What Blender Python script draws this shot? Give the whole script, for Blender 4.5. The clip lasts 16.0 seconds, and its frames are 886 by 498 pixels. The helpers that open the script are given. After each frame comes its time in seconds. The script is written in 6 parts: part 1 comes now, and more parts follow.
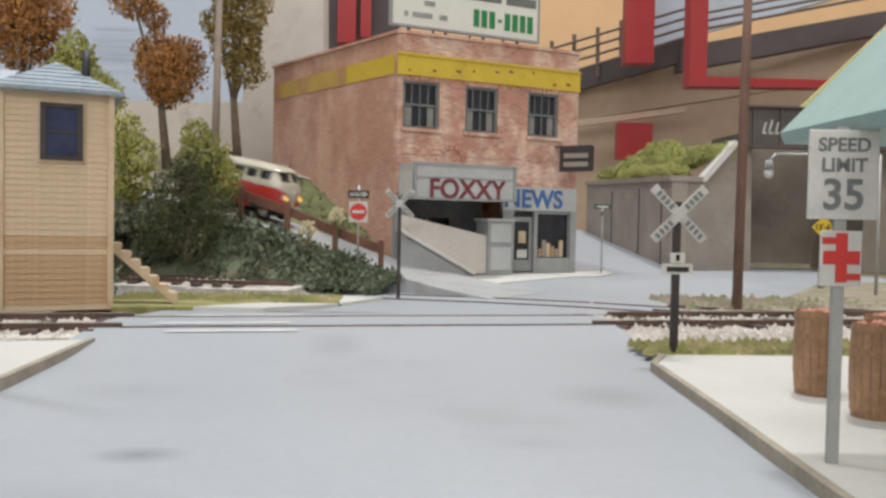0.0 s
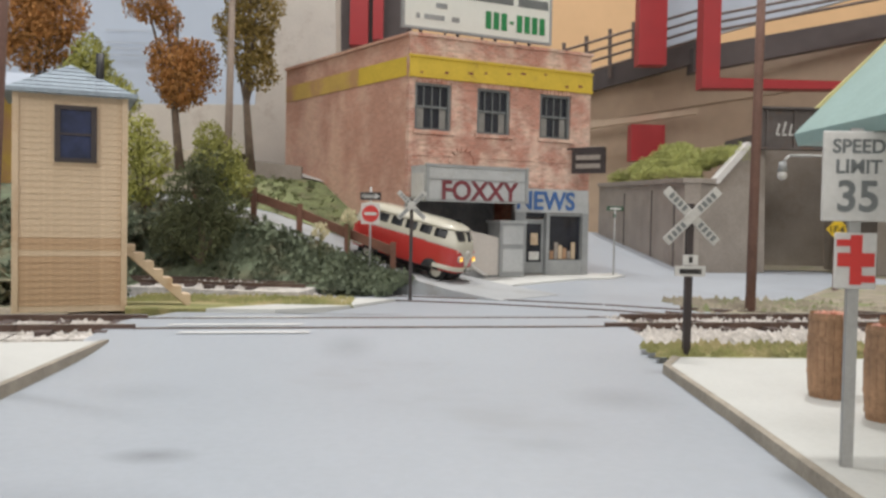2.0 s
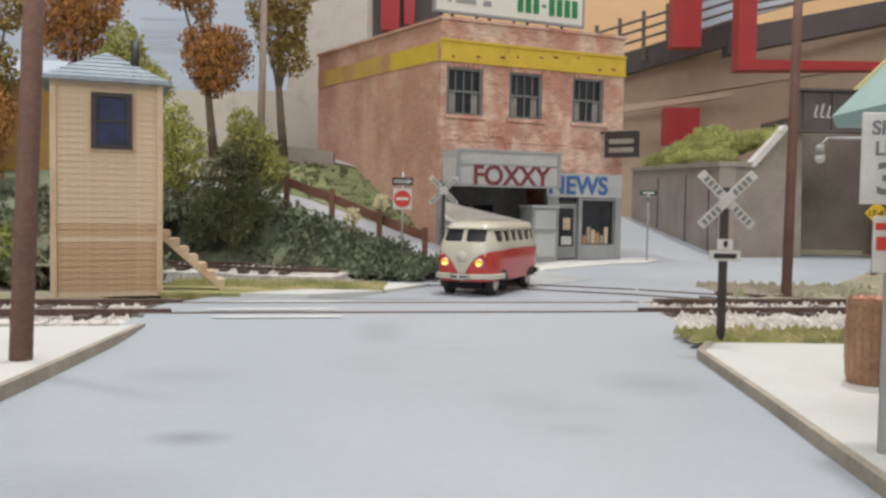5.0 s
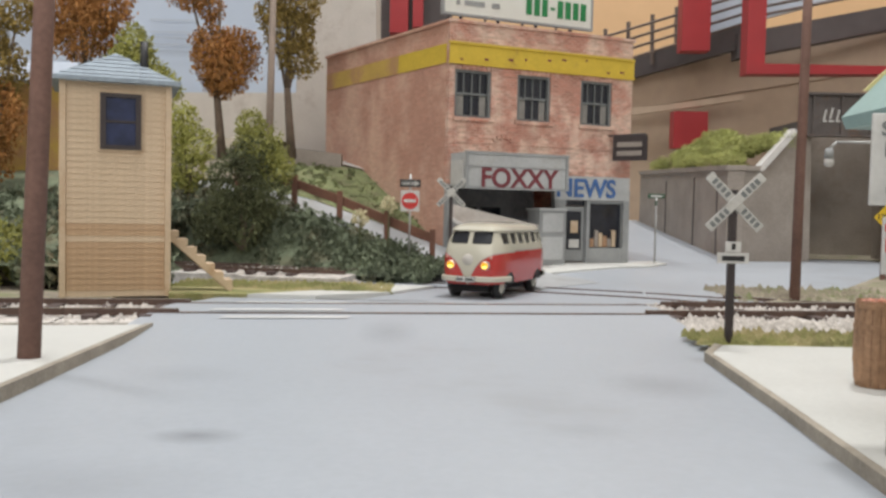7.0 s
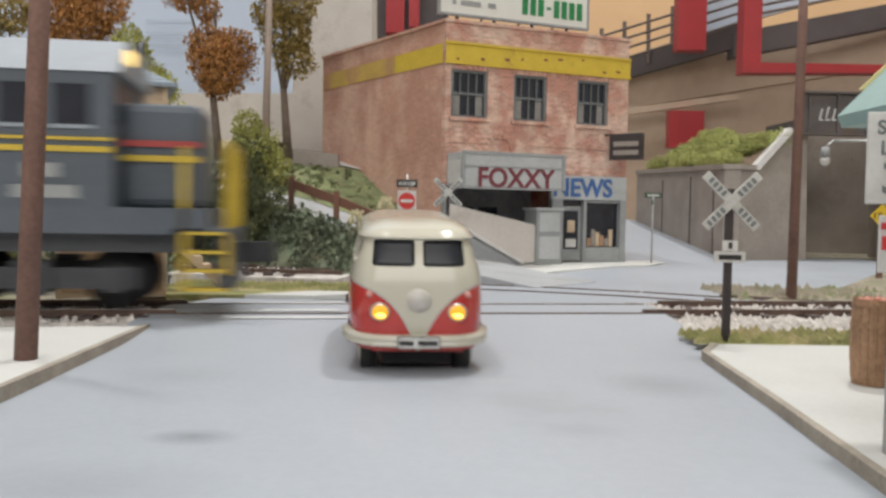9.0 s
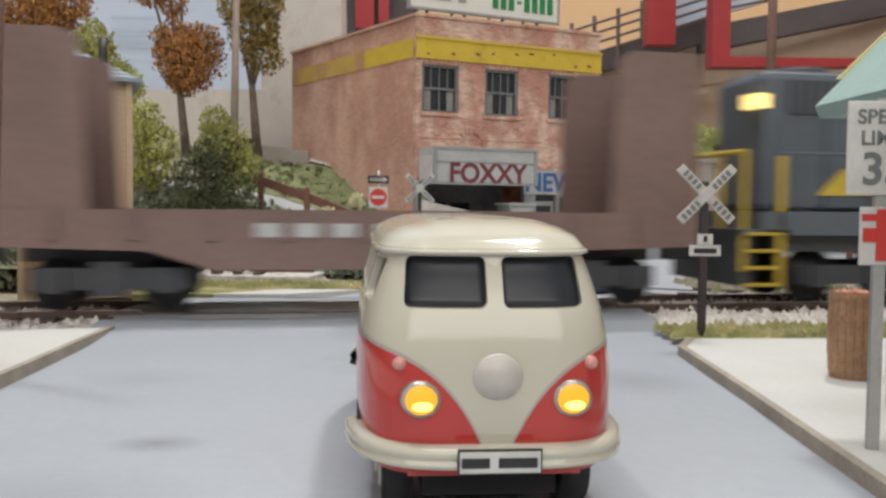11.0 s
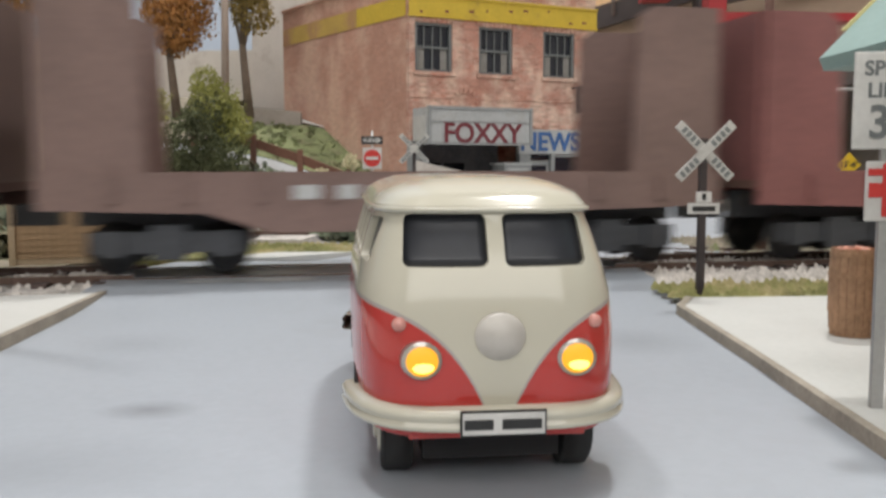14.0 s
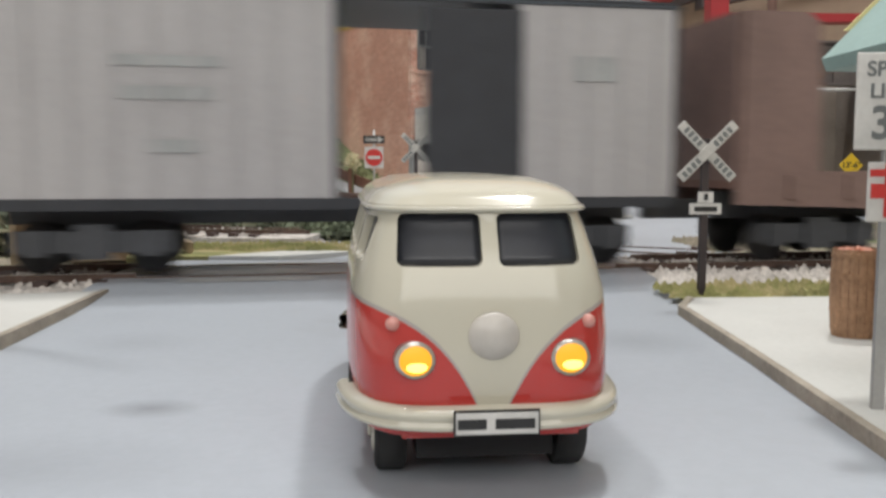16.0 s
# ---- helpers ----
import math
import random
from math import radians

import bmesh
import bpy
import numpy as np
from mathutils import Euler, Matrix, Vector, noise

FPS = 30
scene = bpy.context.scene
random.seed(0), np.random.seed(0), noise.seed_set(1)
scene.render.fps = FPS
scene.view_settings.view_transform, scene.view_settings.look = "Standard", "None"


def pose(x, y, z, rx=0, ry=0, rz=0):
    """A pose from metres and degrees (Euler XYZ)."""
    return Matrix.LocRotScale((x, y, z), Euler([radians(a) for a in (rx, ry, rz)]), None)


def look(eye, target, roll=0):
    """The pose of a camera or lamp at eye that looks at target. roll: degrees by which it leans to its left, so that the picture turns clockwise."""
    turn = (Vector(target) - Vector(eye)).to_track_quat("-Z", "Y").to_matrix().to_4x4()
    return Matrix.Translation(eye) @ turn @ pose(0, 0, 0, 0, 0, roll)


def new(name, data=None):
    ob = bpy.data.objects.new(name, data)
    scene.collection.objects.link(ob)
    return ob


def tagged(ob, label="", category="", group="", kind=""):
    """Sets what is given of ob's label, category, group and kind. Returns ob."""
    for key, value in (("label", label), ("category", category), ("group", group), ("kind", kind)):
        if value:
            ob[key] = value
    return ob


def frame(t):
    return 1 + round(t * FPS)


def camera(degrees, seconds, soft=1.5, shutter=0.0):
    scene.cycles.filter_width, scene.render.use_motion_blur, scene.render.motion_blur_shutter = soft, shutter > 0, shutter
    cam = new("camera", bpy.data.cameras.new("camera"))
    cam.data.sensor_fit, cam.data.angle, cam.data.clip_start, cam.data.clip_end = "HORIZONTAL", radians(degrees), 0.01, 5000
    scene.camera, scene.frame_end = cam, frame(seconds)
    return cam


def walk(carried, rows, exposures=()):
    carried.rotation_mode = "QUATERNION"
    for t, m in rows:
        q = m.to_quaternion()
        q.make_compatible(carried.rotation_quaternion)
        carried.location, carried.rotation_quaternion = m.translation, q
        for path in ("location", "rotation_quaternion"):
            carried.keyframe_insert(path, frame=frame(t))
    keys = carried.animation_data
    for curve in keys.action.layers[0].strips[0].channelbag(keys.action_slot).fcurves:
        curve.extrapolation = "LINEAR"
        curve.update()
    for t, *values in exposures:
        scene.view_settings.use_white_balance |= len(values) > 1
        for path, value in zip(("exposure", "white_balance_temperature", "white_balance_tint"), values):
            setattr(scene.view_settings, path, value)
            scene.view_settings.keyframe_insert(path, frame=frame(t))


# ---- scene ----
cam = camera(53.0, 16.0, soft=2.8, shutter=0.7)

# The place is a model railway in H0 scale. Plan numbers are in units of about one full-size metre; K turns them into the true metres of the model.
K = 1 / 97.0
PATH = [  # t, x, y, z, pitch, roll, yaw
    (0.0, 0, 0, 2.22, 88.19, -1.1, -3.31), (0.5, 0, 0, 2.22, 88.23, -1.2, -3.1), (1.0, 0, 0, 2.22, 88.23, -1.2, -3.1), (1.5, 0, 0, 2.22, 88.12, -1.1, -2.65),
    (2.0, 0, 0, 2.22, 88.3, -1.1, -2.54), (2.5, 0, 0, 2.22, 88.23, -1.1, -2.09), (3.0, 0, 0, 2.22, 88.23, -1.0, -2.09), (3.5, 0, 0, 2.22, 88.01, -0.9, -2.2),
    (4.0, 0, 0, 2.22, 87.79, -0.9, -1.53), (4.5, 0, 0, 2.22, 87.28, -0.8, -0.8), (7.0, 0, 0, 2.18, 87.5, -1.2, 0), (7.5, 0, 0, 2.18, 87.46, -1.1, -0.1),
    (8.0, 0, 0, 2.18, 87.6, -1.1, -0.17), (8.5, 0, 0, 2.18, 87.57, -1, -0.03), (9.0, 0, 0, 2.18, 87.5, -1, -0.2), (9.5, 0, 0.05, 2.18, 87.4, -1, -0.6),
    (10.0, 0, 0.1, 2.18, 87.35, -0.9, -1.32), (12.5, 0, 0.45, 2.15, 86.65, -0.3, -2.3), (13.0, 0, 0.45, 2.15, 86.25, -0.2, -2.3), (13.5, 0, 0.45, 2.15, 86.45, -0.2, -2.3),
    (13.8, 0, 0.45, 2.15, 85.65, 0, -2.45), (14.2, 0, 0.45, 2.15, 84.35, 0.1, -2.3), (14.5, 0, 0.45, 2.15, 84.35, -0.1, -2.4), (15.0, 0, 0.45, 2.15, 84.05, 0, -2.5),
    (15.5, 0, 0.45, 2.15, 83.65, 0.1, -2.4), (16.0, 0, 0.45, 2.15, 84.75, -0.1, -2.25)]
walk(cam, [(t, pose(x * K, y * K, z * K, p, r, w)) for t, x, y, z, p, r, w in PATH])

# ---- light: an exhibition hall lit by ceiling lamps, plus two added fill panels ----
world = bpy.data.worlds.new("hall_air")
scene.world = world
world.use_nodes = True
world.node_tree.nodes["Background"].inputs[0].default_value = (0.86, 0.93, 1.0, 1)
world.node_tree.nodes["Background"].inputs[1].default_value = 0.75
scene.view_settings.exposure = 0.0


def lamp(x, y, z, sx, sy, watts, tx, ty, colour=(1, 0.985, 0.96)):
    data = bpy.data.lights.new("ceiling_or_fill_lamp", "AREA")
    data.shape, data.size, data.size_y, data.energy, data.color = "RECTANGLE", sx * K, sy * K, watts, colour
    ob = new("ceiling_or_fill_lamp", data)
    ob.matrix_world = look((x * K, y * K, z * K), (tx * K, ty * K, 0))
    return ob


lamp(26, 52, 120, 8, 8, 8.2, 4, 22)
lamp(-30, 30, 120, 8, 8, 4.4, 0, 26)
# Unseen broad top fill, added to lift the building fronts.
lamp(0, -8, 128, 60, 36, 5.4, 2, 36, (0.98, 0.985, 1.0))
# Unseen front fill behind the camera, added well below the ceiling.
lamp(-6, -85, 70, 180, 60, 9.6, 2, 45, (1.0, 0.975, 0.945))


# ---- materials ----
def mat(name, base, rough=0.6, dark=0.75, light=1.15, scale=2.0, fine=25.0, bump=0.0, metal=0.0, stain=None, amount=0.5, coat=0.0):
    """Base colour varied at two scales; an optional second colour lies over it in uneven patches."""
    m = bpy.data.materials.new(name)
    m.use_nodes = True
    nt = m.node_tree
    bsdf = nt.nodes["Principled BSDF"]
    tc = nt.nodes.new("ShaderNodeTexCoord")
    mp = nt.nodes.new("ShaderNodeMapping")
    mp.inputs["Scale"].default_value = (97, 97, 97)
    nt.links.new(tc.outputs["Object"], mp.inputs["Vector"])
    n1, n2 = nt.nodes.new("ShaderNodeTexNoise"), nt.nodes.new("ShaderNodeTexNoise")
    for n, s, d in ((n1, scale, 5), (n2, fine, 3)):
        n.inputs["Scale"].default_value, n.inputs["Detail"].default_value = s, d
        nt.links.new(mp.outputs[0], n.inputs["Vector"])
    mul = nt.nodes.new("ShaderNodeMath")
    mul.operation = "MULTIPLY_ADD"
    nt.links.new(n2.outputs["Fac"], mul.inputs[0])
    mul.inputs[1].default_value = 0.4
    add = nt.nodes.new("ShaderNodeMath")
    add.operation = "MULTIPLY_ADD"
    nt.links.new(n1.outputs["Fac"], add.inputs[0])
    add.inputs[1].default_value = 0.6
    nt.links.new(mul.outputs[0], add.inputs[2])
    mul.inputs[2].default_value = 0.0
    ramp = nt.nodes.new("ShaderNodeValToRGB")
    ramp.color_ramp.elements[0].position, ramp.color_ramp.elements[1].position = 0.32, 0.68
    ramp.color_ramp.elements[0].color = (*[min(1, c * dark) for c in base], 1)
    ramp.color_ramp.elements[1].color = (*[min(1, c * light) for c in base], 1)
    nt.links.new(add.outputs[0], ramp.inputs[0])
    out = ramp.outputs[0]
    if stain:
        n3 = nt.nodes.new("ShaderNodeTexNoise")
        n3.inputs["Scale"].default_value, n3.inputs["Detail"].default_value = scale * 0.7, 8
        n3.inputs["Roughness"].default_value = 0.7
        nt.links.new(mp.outputs[0], n3.inputs["Vector"])
        r3 = nt.nodes.new("ShaderNodeValToRGB")
        r3.color_ramp.elements[0].position, r3.color_ramp.elements[1].position = 0.62 - amount * 0.25, 0.78 - amount * 0.25
        nt.links.new(n3.outputs["Fac"], r3.inputs[0])
        mix = nt.nodes.new("ShaderNodeMix")
        mix.data_type = "RGBA"
        nt.links.new(r3.outputs[0], mix.inputs[0])
        nt.links.new(out, mix.inputs[6])
        mix.inputs[7].default_value = (*stain, 1)
        out = mix.outputs[2]
    nt.links.new(out, bsdf.inputs["Base Color"])
    bsdf.inputs["Roughness"].default_value, bsdf.inputs["Metallic"].default_value = rough, metal
    bsdf.inputs["Coat Weight"].default_value = coat
    if bump:
        b = nt.nodes.new("ShaderNodeBump")
        b.inputs["Strength"].default_value, b.inputs["Distance"].default_value = bump, 0.03 * K
        nt.links.new(n2.outputs["Fac"], b.inputs["Height"])
        nt.links.new(b.outputs[0], bsdf.inputs["Normal"])
    return m


def brick_mat(name, base, pale, amount, scale, joints=0.75):
    """Weathered brick with remains of pale paint in patches."""
    m = mat(name, base, 0.85, 0.78, 1.2, scale, 6.0, 0.0, 0.0, pale, amount)
    nt = m.node_tree
    bsdf = nt.nodes["Principled BSDF"]
    src = bsdf.inputs["Base Color"].links[0].from_socket
    tc = nt.nodes.new("ShaderNodeTexCoord")
    sep, com = nt.nodes.new("ShaderNodeSeparateXYZ"), nt.nodes.new("ShaderNodeCombineXYZ")
    nt.links.new(tc.outputs["Object"], sep.inputs[0])
    su = nt.nodes.new("ShaderNodeMath")
    su.operation = "ADD"
    nt.links.new(sep.outputs[0], su.inputs[0])
    nt.links.new(sep.outputs[1], su.inputs[1])
    nt.links.new(su.outputs[0], com.inputs[0])
    nt.links.new(sep.outputs[2], com.inputs[1])
    br = nt.nodes.new("ShaderNodeTexBrick")
    br.inputs["Scale"].default_value = 97.0
    br.inputs["Mortar Size"].default_value = 0.012
    br.inputs["Brick Width"].default_value, br.inputs["Row Height"].default_value = 0.30, 0.10
    br.inputs["Color1"].default_value, br.inputs["Color2"].default_value = (1.1, 1.08, 1.06, 1), (1.1 - joints * 0.5, 1.08 - joints * 0.5, 1.06 - joints * 0.5, 1)
    br.inputs["Mortar"].default_value = (1, 1, 1, 1)
    nt.links.new(com.outputs[0], br.inputs["Vector"])
    mix = nt.nodes.new("ShaderNodeMix")
    mix.data_type, mix.blend_type = "RGBA", "MULTIPLY"
    mix.inputs[0].default_value = 1.0
    nt.links.new(src, mix.inputs[6])
    nt.links.new(br.outputs["Color"], mix.inputs[7])
    joint = nt.nodes.new("ShaderNodeMix")
    joint.data_type = "RGBA"
    fac = nt.nodes.new("ShaderNodeMath")
    fac.operation = "MULTIPLY"
    fac.inputs[1].default_value = joints
    nt.links.new(br.outputs["Fac"], fac.inputs[0])
    nt.links.new(fac.outputs[0], joint.inputs[0])
    nt.links.new(mix.outputs[2], joint.inputs[6])
    joint.inputs[7].default_value = (0.60, 0.44, 0.36, 1)
    nt.links.new(joint.outputs[2], bsdf.inputs["Base Color"])
    b = nt.nodes.new("ShaderNodeBump")
    b.inputs["Strength"].default_value, b.inputs["Distance"].default_value, b.invert = 0.5, 0.02 * K, True
    nt.links.new(br.outputs["Fac"], b.inputs["Height"])
    nt.links.new(b.outputs[0], bsdf.inputs["Normal"])
    return m


def glow(name, colour, strength, body=1.0):
    m = bpy.data.materials.new(name)
    m.use_nodes = True
    b = m.node_tree.nodes["Principled BSDF"]
    b.inputs["Base Color"].default_value = (*[c * body for c in colour], 1)
    b.inputs["Emission Color"].default_value = (*colour, 1)
    b.inputs["Emission Strength"].default_value = strength
    return m


M_ROAD = mat("road_paint", (0.365, 0.395, 0.435), 0.42, 0.93, 1.05, 0.2, 9, 0.12, 0, (0.30, 0.315, 0.34), 0.35)


def smudge(m, spots):
    """Soft dark smudges on the road: x, y, half length, half width, strength."""
    nt = m.node_tree
    bsdf = nt.nodes["Principled BSDF"]
    tc = nt.nodes.new("ShaderNodeTexCoord")
    src = bsdf.inputs["Base Color"].links[0].from_socket
    for x, y, a, b, s in spots:
        mp = nt.nodes.new("ShaderNodeMapping")
        mp.inputs["Location"].default_value = (-x / a, -y / b, 0)
        mp.inputs["Scale"].default_value = (97 / a, 97 / b, 0.001)
        nt.links.new(tc.outputs["Object"], mp.inputs["Vector"])
        g = nt.nodes.new("ShaderNodeTexGradient")
        g.gradient_type = "SPHERICAL"
        nt.links.new(mp.outputs[0], g.inputs["Vector"])
        k = nt.nodes.new("ShaderNodeMath")
        k.operation = "MULTIPLY"
        k.inputs[1].default_value = s
        nt.links.new(g.outputs["Fac"], k.inputs[0])
        mix = nt.nodes.new("ShaderNodeMix")
        mix.data_type = "RGBA"
        nt.links.new(k.outputs[0], mix.inputs[0])
        nt.links.new(src, mix.inputs[6])
        mix.inputs[7].default_value = (0.13, 0.135, 0.15, 1)
        src = mix.outputs[2]
    nt.links.new(src, bsdf.inputs["Base Color"])


# The wide spot at (-2.9, 6.9) is a broad darkening of the road.
smudge(M_ROAD, [(-2.35, 8.5, 0.5, 0.35, 0.6), (-0.9, 15.3, 0.6, 1.2, 0.3), (2.9, 11.4, 0.9, 0.9, 0.3), (-2.9, 6.9, 1.6, 0.9, 0.25), (1.5, 9.0, 0.5, 0.4, 0.2), (-3.4, 11.5, 0.9, 0.8, 0.18), (2.0, 27.0, 0.6, 0.5, 0.25)])
M_WALKWAY = mat("plaster_pavement", (0.54, 0.54, 0.515), 0.7, 0.92, 1.06, 0.6, 14, 0.2)
# White that stands in for light glinting off the crossing.
M_GLINT = mat("painted_glint_white", (0.80, 0.81, 0.82), 0.25, 0.85, 1.08, 3.0, 12)
M_SASH = mat("dark_grey_sash", (0.15, 0.16, 0.16), 0.6, 0.8, 1.2, 1.2, 9)
M_KERB = mat("kerb_stone", (0.34, 0.30, 0.245), 0.8, 0.7, 1.2, 2.0, 20, 0.3)
M_EARTH = mat("earth_scatter", (0.30, 0.26, 0.20), 0.95, 0.6, 1.3, 1.0, 18, 0.8, 0, (0.16, 0.2, 0.07), 0.5)
M_GRASS = mat("grass_tuft", (0.20, 0.20, 0.075), 0.95, 0.55, 1.5, 1.0, 18, 0.6, 0, (0.38, 0.32, 0.17), 0.6)
M_BALLAST = mat("white_ballast", (0.62, 0.58, 0.54), 0.95, 0.6, 1.25, 3.0, 16, 0.8)
M_TIE = mat("dark_tie", (0.07, 0.05, 0.045), 0.9, 0.6, 1.5, 3, 20, 0.3)
M_RAIL = mat("rusty_rail", (0.11, 0.07, 0.055), 0.55, 0.7, 1.3, 3, 20, 0.1, 0.4)
M_RAILTOP = mat("polished_railhead", (0.72, 0.71, 0.70), 0.25, 0.9, 1.1, 3, 20, 0.0, 0.9)
M_BOARDOLD = mat("weathered_board", (0.47, 0.32, 0.195), 0.8, 0.8, 1.12, 1.0, 12, 0.2, 0, (0.36, 0.22, 0.12), 0.45)
M_RAILHALL = mat("brown_grey_rail", (0.15, 0.115, 0.10), 0.6)
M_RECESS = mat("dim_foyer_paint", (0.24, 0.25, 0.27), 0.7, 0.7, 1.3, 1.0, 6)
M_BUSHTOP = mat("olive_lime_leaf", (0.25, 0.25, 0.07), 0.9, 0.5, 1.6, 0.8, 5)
M_BOARD = mat("cream_board", (0.57, 0.44, 0.305), 0.75, 0.86, 1.08, 1.0, 12, 0.2, 0, (0.44, 0.29, 0.17), 0.38)
M_SLATE = mat("blue_grey_shingle", (0.27, 0.32, 0.37), 0.8, 0.75, 1.2, 2.0, 10, 0.3)
M_BLACK = mat("black_iron", (0.02, 0.02, 0.022), 0.5, 0.7, 1.4, 3, 20)
M_GLASS = mat("dark_glass", (0.02, 0.022, 0.03), 0.08, 0.8, 1.3, 2, 9)
M_SCREEN = mat("dark_bus_glass", (0.018, 0.02, 0.026), 0.32, 0.8, 1.3, 2, 9)
M_CURTAIN = mat("grey_curtain", (0.27, 0.26, 0.24), 0.9, 0.8, 1.15, 4, 20)
M_BLUEGLASS = mat("dark_blue_glass", (0.022, 0.03, 0.07), 0.2, 0.6, 1.6, 2, 6)
M_FRAME = mat("dark_brown_frame", (0.035, 0.026, 0.026), 0.6, 0.8, 1.3)
M_BRICK = brick_mat("weathered_brick", (0.47, 0.205, 0.15), (0.74, 0.55, 0.45), 0.7, 0.9)
# Side wall brick: less patchy, on a lighter base than M_BRICK.
M_BRICKSIDE = brick_mat("side_wall_brick", (0.47, 0.25, 0.185), (0.60, 0.39, 0.30), 0.75, 0.4, 0.35)
M_YELLOW = mat("peeling_yellow_paint", (0.62, 0.44, 0.05), 0.7, 0.85, 1.1, 1.2, 8, 0.1, 0, (0.30, 0.16, 0.06), 0.2)
M_YELLOWOLD = mat("faded_yellow_paint", (0.54, 0.36, 0.09), 0.85, 0.8, 1.12, 0.6, 8, 0.1, 0, (0.42, 0.23, 0.13), 0.75)
M_GREY = mat("grey_trim_paint", (0.30, 0.31, 0.31), 0.65, 0.85, 1.15, 1.2, 9)
M_LIGHTGREY = mat("light_grey_panel", (0.45, 0.46, 0.46), 0.6, 0.85, 1.12, 1.2, 9, 0, 0, (0.35, 0.33, 0.3), 0.2)
M_MAROON = mat("maroon_letter", (0.18, 0.035, 0.045), 0.6)
M_BLUE = mat("blue_letter", (0.05, 0.13, 0.33), 0.6)
M_GREEN = mat("green_letter", (0.02, 0.22, 0.07), 0.6)
M_WHITE = mat("white_board", (0.72, 0.73, 0.68), 0.6, 0.94, 1.04, 0.8, 10)
M_CONC = mat("concrete_cast", (0.32, 0.28, 0.245), 0.85, 0.75, 1.15, 0.6, 10, 0.2, 0, (0.24, 0.20, 0.17), 0.3)
M_CONCLIGHT = mat("pale_concrete", (0.60, 0.555, 0.51), 0.85, 0.88, 1.08, 0.5, 10, 0.1, 0, (0.40, 0.34, 0.30), 0.25)
M_COPE = mat("pale_coping", (0.62, 0.60, 0.58), 0.8, 0.9, 1.08)
M_GIRDER = mat("brown_girder_steel", (0.10, 0.085, 0.08), 0.7, 0.75, 1.25, 1, 10, 0.1, 0, (0.14, 0.08, 0.05), 0.3)
M_POLE = mat("brown_pole_wood", (0.165, 0.092, 0.072), 0.85, 0.7, 1.3, 1, 14, 0.3)
M_POLEGREY = mat("grey_pole_wood", (0.28, 0.22, 0.18), 0.85, 0.7, 1.3, 1, 14, 0.3)
M_RUST = mat("rusty_guard_rail", (0.16, 0.075, 0.05), 0.8, 0.7, 1.4, 1, 14, 0.2)
M_STEEL = mat("galvanised_steel", (0.40, 0.40, 0.39), 0.45, 0.85, 1.1, 2, 20, 0, 0.5)
M_SIGNRED = mat("sign_red", (0.55, 0.035, 0.03), 0.45, 0.92, 1.06)
M_SIGNWHITE = mat("sign_white", (0.58, 0.57, 0.545), 0.5, 0.85, 1.06, 3, 20)
M_XBUCK = mat("weathered_white_sign", (0.50, 0.49, 0.46), 0.6, 0.8, 1.1, 4, 24, 0, 0, (0.24, 0.22, 0.2), 0.3)
M_SIGNBLACK = mat("sign_black", (0.02, 0.02, 0.02), 0.5)
M_SIGNYELLOW = mat("sign_yellow", (0.70, 0.47, 0.02), 0.5, 0.9, 1.06)
M_SIGNGREEN = mat("sign_green", (0.04, 0.09, 0.05), 0.5)
M_TRUNK = mat("bark", (0.16, 0.12, 0.09), 0.9, 0.6, 1.3, 2, 14, 0.4)
M_RUSSET = mat("russet_leaf", (0.35, 0.165, 0.05), 0.9, 0.45, 1.7, 1.5, 7)
M_OLIVE = mat("olive_leaf", (0.25, 0.18, 0.055), 0.9, 0.45, 1.7, 1.5, 7)
M_LIME = mat("lime_leaf", (0.36, 0.36, 0.10), 0.9, 0.55, 1.4, 1.5, 7)
M_DARKLEAF = mat("dark_ivy_leaf", (0.105, 0.125, 0.08), 0.9, 0.4, 2.0, 0.7, 5, 0, 0, (0.20, 0.17, 0.105), 0.4)
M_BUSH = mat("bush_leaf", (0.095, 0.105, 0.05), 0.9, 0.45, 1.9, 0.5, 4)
M_LAWN = mat("rough_lawn", (0.155, 0.175, 0.08), 0.95, 0.5, 1.6, 1.6, 12, 1.0, 0, (0.24, 0.21, 0.13), 0.35)
M_RAMP = mat("worn_ramp_surface", (0.36, 0.37, 0.38), 0.75, 0.85, 1.1, 0.6, 10, 0.3, 0, (0.26, 0.25, 0.23), 0.35)
M_TURF = mat("pale_turf", (0.40, 0.42, 0.15), 0.95, 0.6, 1.35, 1.0, 9, 0, 0, (0.30, 0.28, 0.12), 0.3)
M_BLOSSOM = mat("cream_blossom", (0.62, 0.56, 0.36), 0.9, 0.8, 1.1)
M_RED = mat("car_red", (0.46, 0.045, 0.035), 0.18, 0.95, 1.05, 0.6, 12, 0, 0, None, 0, 0.5)
M_TYRE = mat("tyre_rubber", (0.018, 0.018, 0.018), 0.75, 0.8, 1.4)
M_CHROME = mat("dull_chrome", (0.52, 0.50, 0.47), 0.3, 0.9, 1.08, 2, 10, 0, 0.7)
M_CREAM = mat("cream_enamel", (0.50, 0.475, 0.39), 0.13, 0.96, 1.03, 0.6, 12, 0, 0, None, 0, 0.5)
M_EMBLEM = mat("dull_silver_emblem", (0.50, 0.47, 0.43), 0.3, 0.9, 1.08, 3, 14)
M_LENS = glow("lit_headlamp", (1.0, 0.45, 0.02), 1.1, 0.15)
M_HOT = glow("headlamp_core", (1.0, 0.72, 0.16), 2.6, 0.15)
M_PINK = mat("clear_pink_lens", (0.6, 0.28, 0.24), 0.2)
M_UNDER = mat("chassis_black", (0.012, 0.012, 0.013), 0.8)
